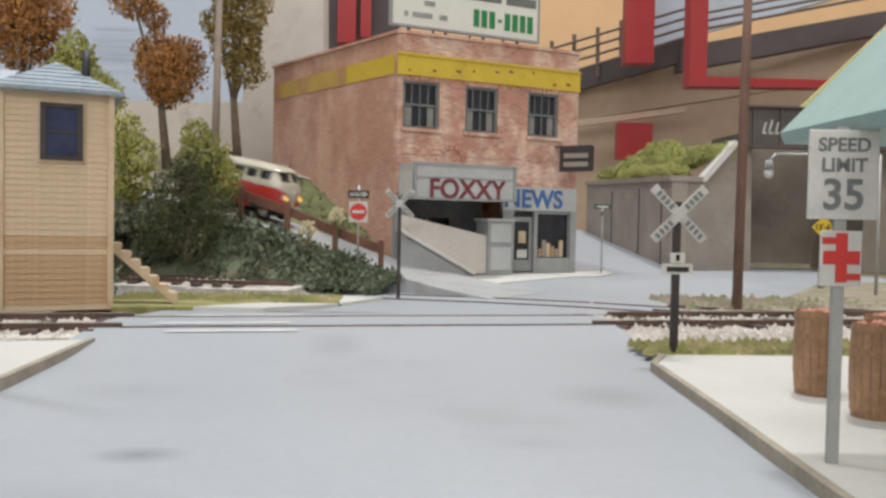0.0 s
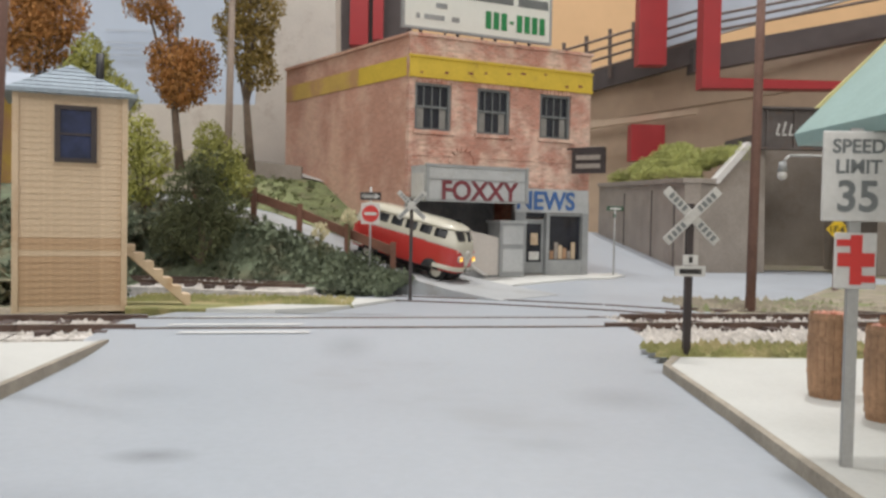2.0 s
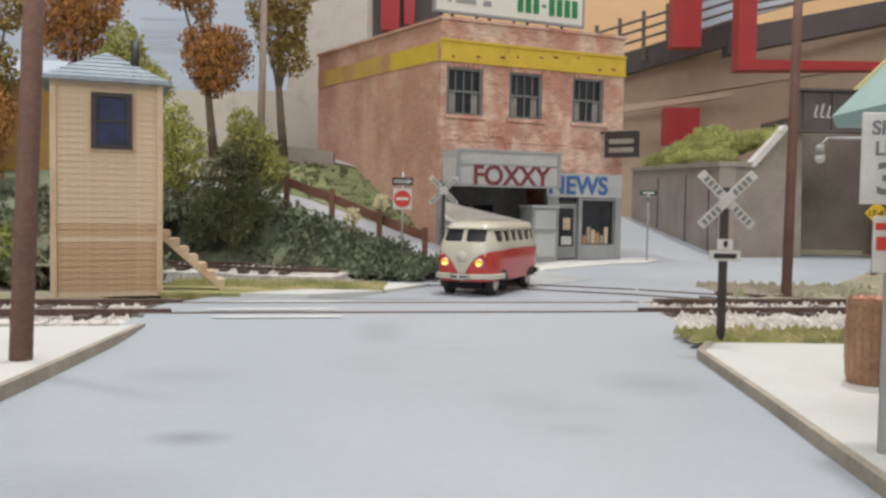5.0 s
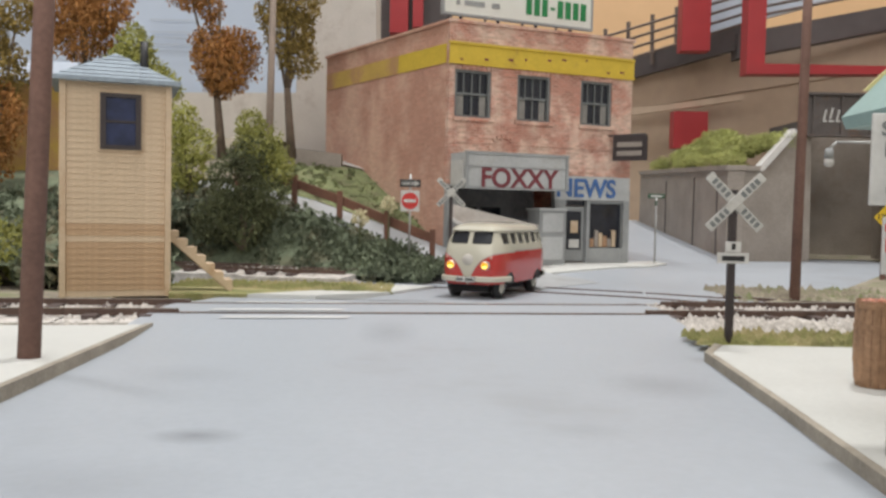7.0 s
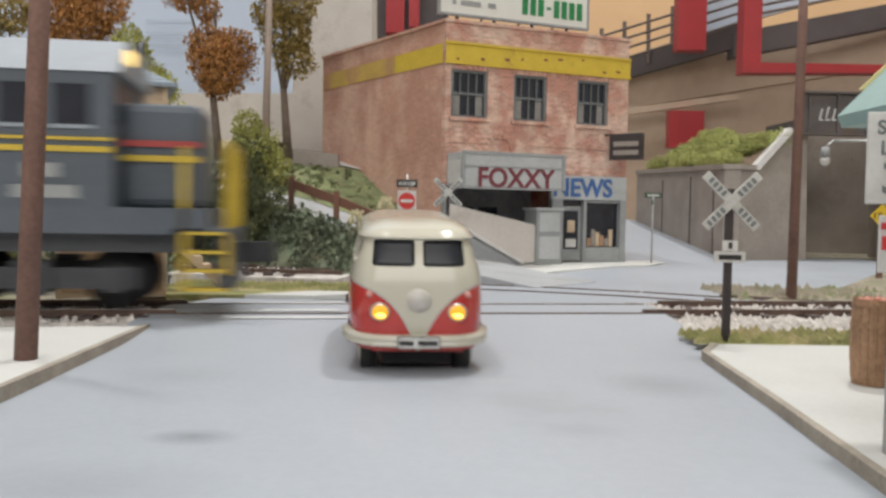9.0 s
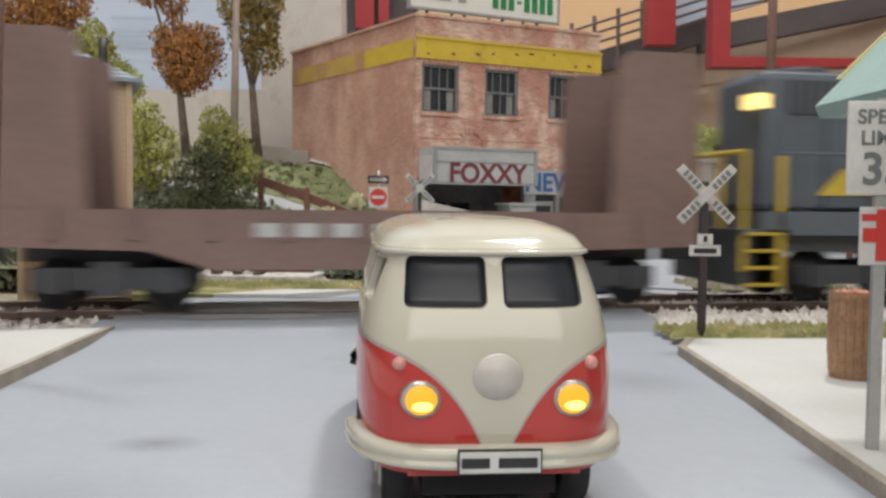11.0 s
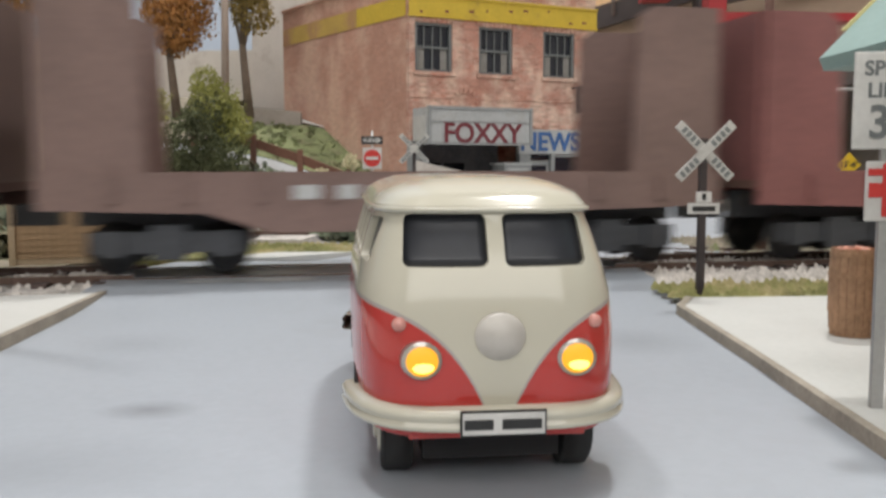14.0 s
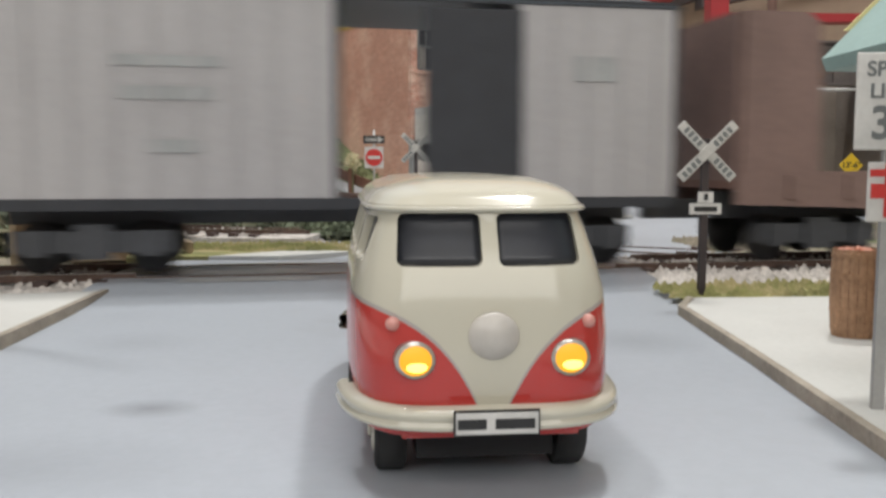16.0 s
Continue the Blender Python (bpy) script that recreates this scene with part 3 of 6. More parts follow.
        for j in range(9):
            one("lintel_brick", M_BRICK, b, cx - w / 2 - 0.05 + j * (w + 0.1) / 8, -0.012, cz + h, 0.15, 0.05, 0.3)
    # brick arch over the marquee
    for j in range(9):
        a = math.pi * (j + 0.5) / 9
        one("arch_brick", M_BRICK, b, 2.4 + 0.5 * math.cos(a), -0.03, 4.5 + 0.5 * math.sin(a), 0.13, 0.1, 0.16, ry=90 - math.degrees(a))
    one("string_course", M_BRICK, b, wid / 2, -0.02, 4.75, wid, 0.04, 0.06)
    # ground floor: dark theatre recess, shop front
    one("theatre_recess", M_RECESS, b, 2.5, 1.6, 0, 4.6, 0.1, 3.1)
    one("recess_side", M_GREY, b, 0.42, 0.7, 0, 0.2, 1.3, 3.1)
    one("theatre_door", M_GLASS, b, 1.6, 1.5, 0.05, 0.9, 0.08, 2.2)
    one("theatre_door", M_GLASS, b, 2.7, 1.5, 0.05, 0.9, 0.08, 2.2)
    one("pier", M_GREY, b, 0.2, 0.1, 0, 0.4, 0.3, 3.1)
    one("pier", M_GREY, b, 5.05, 0.1, 0, 0.3, 0.32, 3.1)
    one("pier", M_GREY, b, 8.45, 0.1, 0, 0.3, 0.32, 3.1)
    one("stall_riser", M_GREY, b, 7.45, 0.1, 0, 1.7, 0.26, 0.62)
    shop = one("shop_window", M_GLASS, b, 7.45, 0.2, 0.62, 1.7, 0.04, 1.9)
    one("window_head", M_GREY, shop, 7.45, 0.08, 2.5, 1.7, 0.16, 0.1)
    for k in range(6):
        one("display_box", (M_BARREL, M_CONC, M_BOARD)[k % 3], shop, 6.85 + k * 0.22, 0.14, 0.66, 0.18, 0.05, 0.35 + (k * 7 % 4) * 0.12)
    door = one("shop_door", M_GREY, b, 5.95, 0.2, 0.05, 1.0, 0.08, 2.3)
    one("door_pane", M_GLASS, door, 5.95, 0.14, 0.55, 0.7, 0.03, 1.6)
    one("notice", M_SIGNWHITE, door, 5.95, 0.115, 0.62, 0.5, 0.02, 0.35)
    one("notice", M_BOARD, door, 5.95, 0.115, 1.25, 0.35, 0.02, 0.5)
    one("door_post", M_GREY, b, 5.33, 0.12, 0, 0.24, 0.28, 3.1)
    one("door_post", M_GREY, b, 6.55, 0.12, 0, 0.16, 0.28, 3.1)
    one("transom", M_GLASS, b, 5.95, 0.2, 2.4, 1.0, 0.06, 0.3)
    fascia = one("shop_fascia", M_LIGHTGREY, b, 6.7, -0.02, 2.62, 3.7, 0.14, 1.0, label="pale grey shop fascia with blue letters")
    writing("letters", "NEWS", 1.06, M_BLUE, fascia, P(6.36, -0.11, 3.08))
    booth = one("ticket_booth", M_GREY, b, 4.2, -0.55, 0, 1.15, 1.0, 2.15, label="grey panelled ticket booth")
    one("booth_panel", M_LIGHTGREY, booth, 4.2, -1.07, 1.3, 0.95, 0.05, 0.75)
    one("booth_panel", M_LIGHTGREY, booth, 4.2, -1.07, 0.2, 0.95, 0.05, 0.9)
    one("booth_cap", M_LIGHTGREY, booth, 4.2, -0.55, 2.15, 1.3, 1.15, 0.1)
    mq = one("marquee", M_LIGHTGREY, b, 2.35, -0.75, 2.95, 4.45, 1.4, 1.35, label="grey theatre marquee with maroon letters")
    for z in (2.92, 4.24):
        one("marquee_trim", M_GREY, mq, 2.35, -1.47, z, 4.55, 0.08, 0.1)
    one("letter_panel", M_LIGHTGREY, mq, 2.5, -1.47, 2.99, 3.6, 0.03, 0.74)
    one("marquee_rule", M_GREY, mq, 2.35, -1.47, 3.75, 4.4, 0.05, 0.05)
    writing("letters", "FOXXY", 1.02, M_MAROON, mq, P(2.4, -1.5, 3.32))
    one("end_panel", M_SIGNWHITE, mq, 0.08, -0.75, 3.1, 0.04, 1.1, 0.9)
    for sx in (0.16, 4.54):
        one("marquee_post", M_GREY, mq, sx, -1.48, 2.95, 0.1, 0.1, 1.4)
    hs = one("hanging_sign", M_FRAME, b, 7.81, -1.07, 4.3, 0.14, 1.5, 1.05, rz=30, label="dark board sign hung from a bracket")
    for k in range(2):
        one("sign_bar", M_CONC, hs, 7.735, -1.115, 4.5 + 0.36 * k, 0.02, 1.1, 0.2, rz=30)
    bar("sign_bracket", M_BLACK, b, (7.44, 0.1, 5.37), (8.15, -1.66, 5.37), 0.04)
    return b


brick_building()


def billboard():
    b = thing("billboard", 0.85, 35.1, 9.35, 24, "white roof billboard with green and grey lines of lettering", "billboard")
    one("board", M_WHITE, b, 2.9, 1.2, 0.75, 7.0, 0.15, 3.4)
    for z in (0.68, 4.15):
        one("board_frame", M_GREY, b, 2.9, 1.18, z, 7.1, 0.2, 0.09)
    for x in (-0.6, 6.4):
        one("board_frame", M_GREY, b, x, 1.18, 0.77, 0.09, 0.2, 3.38)
    for x in (0.3, 2.0, 3.8, 5.5):
        bar("support_post", M_FRAME, b, (x, 1.4, -0.5), (x, 1.4, 4.0), 0.07)
        bar("brace", M_FRAME, b, (x, 1.4, 2.6), (x, 3.6, -0.5), 0.05)
    for i in range(8):  # line of figures shown as plain bars
        if i != 3:
            one("green_bar", M_GREEN, b, 3.3 + 0.38 * i, 1.11, 1.05, 0.27, 0.02, 0.72)
    one("green_bar", M_GREEN, b, 3.3 + 0.38 * 3, 1.11, 1.35, 0.2, 0.02, 0.12)
    for i, w in enumerate((0.15, 0.9, 0.35)):
        one("grey_bar", M_GREY, b, (0.05, 0.78, 1.75)[i], 1.11, 1.12, w, 0.02, 0.2)
    one("grey_bar", M_GREY, b, 1.1, 1.11, 1.62, 0.5, 0.02, 0.2)
    for i, w in enumerate((1.9, 2.6, 1.5)):
        one("heading_bar", M_SASH, b, (0.7, 3.2, 5.5)[i], 1.11, 2.15, w, 0.02, 0.36)
    return b


billboard()


# ---- crossing tower ----
def crossing_tower():
    x0, y0, w, d, h = -8.05, 21.9, 2.4, 2.3, 5.27
    t = thing("crossing_tower", x0, y0, -0.12, 21, "tall narrow cream clapboard crossing watchman's tower", "signal tower")
    one("core", M_BOARD, t, 0, d / 2, 0, w - 0.1, d - 0.1, h)
    bm = bmesh.new()
    box(bm, 0, 0, 0, w, 0.06, 0.155, rx=-6)
    first = part("board", bm, M_BOARD, t)
    old = first.data.copy()
    old.materials[0] = M_BOARDOLD
    n = int(h / 0.15)
    first.matrix_basis = P(0, 0, 0)
    for i in range(n):
        for k in range(3):
            if i == 0 and k == 0:
                continue
            o = new("board", first.data if 0.15 * i > 1.75 or i == 9 else old)
            o.parent = t
            o.matrix_basis = (P(0, 0, 0.15 * i), P(w / 2, d / 2, 0.15 * i, 90), P(-w / 2, d / 2, 0.15 * i, -90))[k]
    for sx in (-1, 1):
        one("corner_board", M_BOARD, t, sx * (w / 2 + 0.02), -0.02, 0, 0.14, 0.14, h)
    win = one("window", M_BLUEGLASS, t, 0.1, -0.05, 3.7, 0.8, 0.06, 1.2)
    for sx in (-1, 1):
        one("window_side", M_FRAME, win, 0.1 + sx * 0.41, -0.09, 3.62, 0.13, 0.12, 1.36)
    one("window_head", M_FRAME, win, 0.1, -0.07, 4.88, 0.74, 0.12, 0.1)
    one("window_sill", M_FRAME, win, 0.1, -0.07, 3.62, 0.74, 0.12, 0.1)
    one("glazing_bar", M_FRAME, win, 0.1, -0.085, 4.27, 0.74, 0.06, 0.05)
    one("casing", M_BOARD, win, 0.1, -0.045, 3.55, 1.06, 0.05, 1.5)
    bm = bmesh.new()
    r = 0.3
    for i in range(7):  # shingle courses of the hipped roof
        f0, f1 = 1 - i / 7, 1 - (i + 1) / 7
        a = [bm.verts.new((sx * (w / 2 + r) * f0, d / 2 + sy * (d / 2 + r) * f0, h + 0.035 + 0.85 * (1 - f0))) for sx, sy in ((-1, -1), (1, -1), (1, 1), (-1, 1))]
        b = [bm.verts.new((sx * (w / 2 + r) * f1, d / 2 + sy * (d / 2 + r) * f1, h + 0.02 + 0.85 * (1 - f1))) for sx, sy in ((-1, -1), (1, -1), (1, 1), (-1, 1))]
        for k in range(4):
            bm.faces.new((a[k], a[(k + 1) % 4], b[(k + 1) % 4], b[k]))
    part("roof", bm, M_SLATE, t, "blue-grey shingled hipped roof")
    one("eave_board", M_SLATE, t, 0, d / 2, h - 0.04, w + 2 * r, d + 2 * r, 0.1)
    bar("stove_pipe", M_BLACK, t, (0.66, 0.55, h + 0.15), (0.66, 0.55, h + 1.12), 0.1)
    for sx in (-1, 1):
        one("stringer", M_BOARD, t, w / 2 + 0.86, 1.0 + sx * 0.4, 0.72, 2.1, 0.08, 0.16, ry=42)
    for i in range(7):
        one("tread", M_BOARD, t, w / 2 + 0.2 + 0.23 * i, 1.0, 1.47 - 0.215 * i, 0.27, 0.85, 0.16)
    return t


crossing_tower()


# ---- ramp, banks, walls ----
RAMP = [(4.4, 30.0, -0.27), (2.6, 31.5, -0.02), (0.5, 32.8, 0.40), (-1.5, 33.6, 0.98), (-3.5, 34.4, 1.7), (-6, 35.2, 2.45), (-9, 36.6, 3.0), (-14, 39, 3.6), (-22, 41, 3.8)]


def ramp_strip(name, a, b, za, zb, material, label, category, low=None, first=0, thick=0.0):
    """A surface between two offsets from the ramp's centre line; za, zb: height above the ramp."""
    bm = bmesh.new()
    rows = []
    for i, (x, y, z) in enumerate(RAMP):
        if i < first:
            continue
        p0, p1 = RAMP[max(0, i - 1)], RAMP[min(len(RAMP) - 1, i + 1)]
        d = Vector((p1[0] - p0[0], p1[1] - p0[1])).normalized()
        s = Vector((d.y, -d.x))
        ra = []
        for k in range(7):
            o = a + (b - a) * k / 6
            zz = z + za + (zb - za) * k / 6
            if low is not None:
                f = k / 6
                zz = (z + za) * (1 - f) + low * f
            ra.append(bm.verts.new((x + s.x * o, y + s.y * o, zz)))
        rows.append(ra)
    for r0, r1 in zip(rows, rows[1:]):
        for k in range(6):
            bm.faces.new((r0[k], r0[k + 1], r1[k + 1], r1[k]))
    if thick:
        r = bmesh.ops.extrude_face_region(bm, geom=bm.faces[:])
        for v in r["geom"]:
            if isinstance(v, bmesh.types.BMVert):
                v.co.z -= thick
    return tagged(part(name, bm, material, None, smooth=not thick), label, category, kind="structure")


ramp_strip("ramp_road", -1.9, 1.9, 0, 0, M_RAMP, "grey road ramp falling to the junction", "road", thick=0.9)
ramp_strip("lawn_bank", 1.9, 6.0, 0.03, 1.5, M_LAWN, "green turf slope beside the ramp", "grass", first=3)
ramp_strip("hill_path", 5.9, 7.3, 1.56, 1.7, M_WALKWAY, "pale footpath along the brick side wall", "path", first=4)


def lawn_tufts():
    rng = random.Random(17)
    bm = bmesh.new()
    for i in range(330):
        k, f = rng.uniform(3.0, 6.6), rng.random()
        a = int(k)
        u = k - a
        x, y, z = [RAMP[a][c] + (RAMP[a + 1][c] - RAMP[a][c]) * u for c in range(3)]
        d = Vector((RAMP[a + 1][0] - RAMP[a][0], RAMP[a + 1][1] - RAMP[a][1])).normalized()
        o = 2.1 + 3.9 * f
        leaves(bm, (x + d.y * o, y - d.x * o, z + 0.03 + 1.47 * f), rng.uniform(0.1, 0.28), 14, 0.09, rng, 0.7)
    return tagged(part("lawn_tufts", bm, M_LAWN), "rough grass tufts on the slope", "grass", kind="stuff")


lawn_tufts()
ramp_strip("ivy_bank", -1.9, -3.9, -0.02, 0, M_DARKLEAF, "dark earth bank under ivy", "bank", low=-0.1, first=2)


def hill(x, y):
    return 3.4 + 2.2 * max(0, min(1, (y - 38) / 7)) + 0.5 * noise.noise(Vector((x * 0.2, y * 0.2, 0)))


sheet("hillside", span(-60, -8.4, 30), span(38.5, 58, 12), hill, M_EARTH, "earth hillside under the trees", category="hill")
sheet("left_bank", span(-60, -11, 24), span(26, 40, 12), lambda x, y: 0.3 + 3.2 * max(0, min(1, (y - 27) / 9)), M_DARKLEAF, "dark overgrown bank", category="hill")


def bank_point(i, f):
    """A point of the bank in front of the ramp: i along the ramp's line, f down the slope."""
    k = min(len(RAMP) - 2, int(i))
    u = i - k
    x, y, z = [RAMP[k][c] + (RAMP[k + 1][c] - RAMP[k][c]) * u for c in range(3)]
    d = Vector((RAMP[k + 1][0] - RAMP[k][0], RAMP[k + 1][1] - RAMP[k][1])).normalized()
    o = -1.9 - 1.75 * f
    return Vector((x + d.y * o, y - d.x * o, z * (1 - f) - 0.1 * f))


def ivy():
    rng = random.Random(8)
    bm = bmesh.new()
    for i in range(260):
        k, f = rng.uniform(1.6, 6.3), rng.random()
        p = bank_point(k, f)
        r = rng.uniform(0.3, 0.6) * (0.6 if k < 2.4 else 1)
        leaves(bm, p, r, int(130 * r), 0.10, rng, 0.8)
    return tagged(part("ivy_cover", bm, M_DARKLEAF), "dense dark green ivy over the bank", "ivy", kind="stuff")


ivy()


def left_growth():
    rng = random.Random(9)
    bm = bmesh.new()
    for i in range(190):
        x, y = rng.uniform(-21, -8.6), rng.uniform(26.0, 33.5)
        z = 0.3 + 3.2 * max(0, min(1, (y - 27) / 9))
        leaves(bm, (x, y, z - 0.2), rng.uniform(0.4, 0.8), 60, 0.13, rng, 0.8)
    return tagged(part("undergrowth", bm, M_DARKLEAF), "dense dark undergrowth on the bank behind the tower", "undergrowth", kind="stuff")


left_growth()


def shrub(x, y, z, clumps, leaf, label, seed, size=0.075, n=1000, tips=()):
    rng = random.Random(seed)
    t = thing("shrub", x, y, z, 0, label, "shrub")
    bm = bmesh.new()
    for c in clumps:
        rod(bm, (0, 0, 0), c[:3], 0.06, 0.02, 6)
    part("stem", bm, M_TRUNK, t)
    bm = bmesh.new()
    for cx, cy, cz, r in clumps:
        leaves(bm, (cx, cy, cz), r, int(n * r * r), size, rng)
    part("foliage", bm, leaf, t)
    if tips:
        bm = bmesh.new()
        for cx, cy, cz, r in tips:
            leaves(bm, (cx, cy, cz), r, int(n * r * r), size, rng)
        part("leaf_cap", bm, M_BUSHTOP, t, "olive lime leaf clumps round the upper right")
    return t


# Lighter olive lime clumps sit round the dark bush's upper right.
shrub(-7.15, 31.8, 0.6, [(0, 0, 1.2, 1.2), (-0.1, 0, 2.4, 1.25), (0.3, 0.1, 3.3, 0.95), (0.8, 0, 1.9, 0.95), (-1.1, 0, 1.0, 0.8)], M_BUSH, "tall dense dark green bush, olive lime at the upper right", 11, 0.06, 1700, [(0.5, 0.25, 3.75, 0.95), (0.2, 0.2, 4.5, 0.6), (1.0, 0.3, 2.9, 0.85), (0.9, 0.2, 3.4, 0.6)])
shrub(-9.6, 33.5, 2.0, [(0, 0, 1.5, 0.8), (0.2, 0, 2.4, 0.85), (-0.5, 0, 2.7, 0.75), (-0.2, 0, 3.4, 0.65), (-0.4, 0.2, 0.9, 0.75)], M_LIME, "bright lime green bush behind the tower", 12)
shrub(-14.5, 27, 0.2, [(0, 0, 0.7, 1.2), (1.2, 0, 0.5, 1.0), (-1.5, 0, 0.9, 1.3)], M_BUSHTOP, "olive green bush beside the tower", 13)
for x, y, z, h in ((-2.9, 31.2, 0.6, 1.6), (-1.9, 31.2, 0.5, 2.2)):
    s = thing("flower_stalk", x, y, z, 0, "cream flower head on a thin stalk", "plant", "cream flowers")
    bar("stalk", M_BUSH, s, (0, 0, -0.5), (0, 0, h - 0.6), 0.025, n=6)
    bm = bmesh.new()
    leaves(bm, (0, 0, h - 0.35), 0.3, 90, 0.09, random.Random(14))
    part("flower_head", bm, M_BLOSSOM, s)


def guard_rail():
    g = thing("guard_rail", 0, 0, 0, 0, "rusty brown timber guard rail along the ramp", "guard rail")
    pts = [(-0.35, 31.35, 1.0), (-2.0, 32.0, 1.6), (-3.8, 32.8, 2.3), (-5.6, 33.6, 2.9), (-8.0, 34.6, 3.5)]
    for a, b in zip(pts, pts[1:]):
        bm = bmesh.new()
        d = Vector(b) - Vector(a)
        prism(bm, [Vector(a), Vector(b), Vector(b) + Vector((0, 0, 0.34)), Vector(a) + Vector((0, 0, 0.34))], (0.03, 0.12, 0))
        part("rail_board", bm, M_RUST, g)
    for x, y, z in pts:
        one("post", M_RUST, g, x, y - 0.1, z - 1.1, 0.2, 0.2, 1.6)


guard_rail()


def wall_piece(name, pts, depth, material, label, category="wall"):
    bm = bmesh.new()
    prism(bm, [Vector(p) for p in pts], depth)
    return tagged(part(name, bm, material), label, category, kind="structure")


wall_piece("ramp_parapet", [(0.31, 33.60, 2.42), (4.09, 35.60, 1.59), (4.09, 35.6, 0.16), (3.3, 35.18, 0.16), (0.31, 33.60, 1.86)], (0.1, 0.3, 0), M_CONCLIGHT, "pale concrete parapet wall falling beside the ramp")
wall_piece("ramp_parapet_edge", [(0.31, 33.5, 1.92), (3.3, 35.08, 0.22), (3.3, 35.08, 0.10), (0.31, 33.5, 1.80)], (0.1, 0.2, 0), M_COPE, "thin pale ledge under the parapet")
wall_piece("ramp_bank_wall", [(0.31, 33.68, 1.86), (3.3, 35.26, 0.16), (4.09, 35.68, 0.16), (4.09, 35.68, -0.3), (0.31, 33.68, -0.3)], (0.1, 0.25, 0), M_RAMP, "rough grey base wall under the parapet")
wall_piece("hill_wall", [(-7.51, 41.00, 4.95), (-4.73, 41.00, 4.66), (-4.71, 41.00, 3.69), (-7.49, 41.00, 3.82)], (0, 0.6, 0), M_CONC, "low grey retaining wall under the hillside")
wall_piece("hall_column", [(-8.19, 50.00, 19.67), (-4.08, 50.00, 19.74), (-3.81, 50.00, 4.43), (-8.42, 50.00, 3.39)], (0, 4, 0), M_CONCLIGHT, "tall pale plastered pillar behind the building")
wall_piece("far_wall", [(-21.35, 55.00, 8.99), (-8.02, 55.00, 9.22), (-7.93, 55.00, 3.54), (-21.25, 55.00, 3.30)], (0, 2, 0), M_CONCLIGHT, "long pale concrete wall behind the trees")
wall_piece("retaining_wall", [(13.56, 42.5, -0.3), (13.25, 60.0, 1.5), (13.25, 60.0, 4.85), (13.56, 42.5, 4.38)], (0.8, 0.05, 0), M_CONC, "stained cast concrete retaining wall", "retaining wall")
wall_piece("retaining_wall_end", [(13.56, 42.5, -0.4), (18.2, 44.0, -0.4), (18.08, 44.0, 6.33), (17.13, 43.7, 6.32), (15.3, 43.1, 4.38), (13.56, 42.5, 4.38)], (0, 1.2, 0), M_CONC, "stained cast concrete retaining wall", "retaining wall")
for f in (0.08, 0.3, 0.62):
    wall_piece("wall_joint", [(13.56 - 0.31 * f, 42.5 + 17.5 * f, 4.2), (13.56 - 0.31 * f, 42.6 + 17.5 * f, 4.2), (13.56 - 0.31 * f, 42.6 + 17.5 * f, 0.0 + 1.6 * f), (13.56 - 0.31 * f, 42.5 + 17.5 * f, 0.0 + 1.6 * f)], (-0.05, 0, 0), M_GIRDER, "dark vertical joint in the retaining wall")
wall_piece("wall_coping", [(13.44, 42.4, 4.38), (13.13, 60.0, 4.85), (13.13, 60.0, 5.1), (13.44, 42.4, 4.62)], (1.0, 0.05, 0), M_CONC, "concrete coping along the retaining wall", "coping")
wall_piece("wall_coping_end", [(14.46, 42.6, 4.38), (15.35, 42.9, 4.38), (15.35, 42.9, 4.62), (14.46, 42.6, 4.62)], (0, 1.3, 0), M_CONC, "concrete coping along the retaining wall", "coping")
wall_piece("wall_slope_coping", [(15.0, 42.8, 4.40), (16.95, 43.35, 6.50), (17.25, 43.4, 6.40), (15.4, 42.9, 4.40)], (0, 0.8, 0), M_COPE, "pale sloping coping stone", "coping")
wall_piece("rising_road", [(7.5, 37.5, 0.0), (13.6, 41.5, 0.02), (13.30, 61.00, 1.76), (9.0, 61.00, 1.74)], (0, 0, -0.9), M_ROAD, "pale side road rising behind the building", "road")
wall_piece("abutment", [(24.97, 46.00, 8.56), (29.67, 46.00, 8.65), (29.83, 46.00, -0.45), (25.13, 46.00, -0.53)], (0, 6, 0), M_CONC, "dark concrete bridge abutment", "abutment")
wall_piece("underpass_wall", [(22.59, 56.00, 7.45), (39.73, 56.00, 7.75), (39.87, 56.00, -0.32), (22.73, 56.00, -0.62)], (0, 1, 0), M_CONC, "shaded concrete wall inside the underpass")
wall_piece("underpass_side", [(18.62, 45.30, 6.46), (23.02, 56.00, 7.46), (23.15, 56.00, -0.54), (18.74, 45.30, -0.48)], (-0.4, 0, 0), M_CONC, "shaded side wall of the underpass")


def girder_bridge():
    g = thing("girder_bridge", 17.69, 43.50, 6.17, 0, "dark steel plate girder bridge over the road", "bridge")
    one("girder", M_GIRDER, g, 6, 0.2, 0, 12.4, 0.3, 2.05)
    one("deck", M_GIRDER, g, 6.5, 3.6, 0.6, 11.8, 6.4, 0.4)
    for z in (0.0, 2.0):
        one("flange", M_GIRDER, g, 6, 0.1, z, 12.5, 0.6, 0.1)
    for i in range(9):
        one("stiffener", M_GIRDER, g, 0.25 + 1.4 * i, 0.0, 0.1, 0.12, 0.14, 1.9)
    for i, w in enumerate((0.18, 0.22, 0.2)):
        one("chalk_mark", M_SIGNWHITE, g, 0.75 + 0.32 * i, 0.03, 0.75 + 0.1 * (i % 2), 0.08, 0.03, 0.55, ry=14)
        one("chalk_mark", M_SIGNWHITE, g, 0.83 + 0.32 * i, 0.03, 0.7, w, 0.03, 0.09)


girder_bridge()


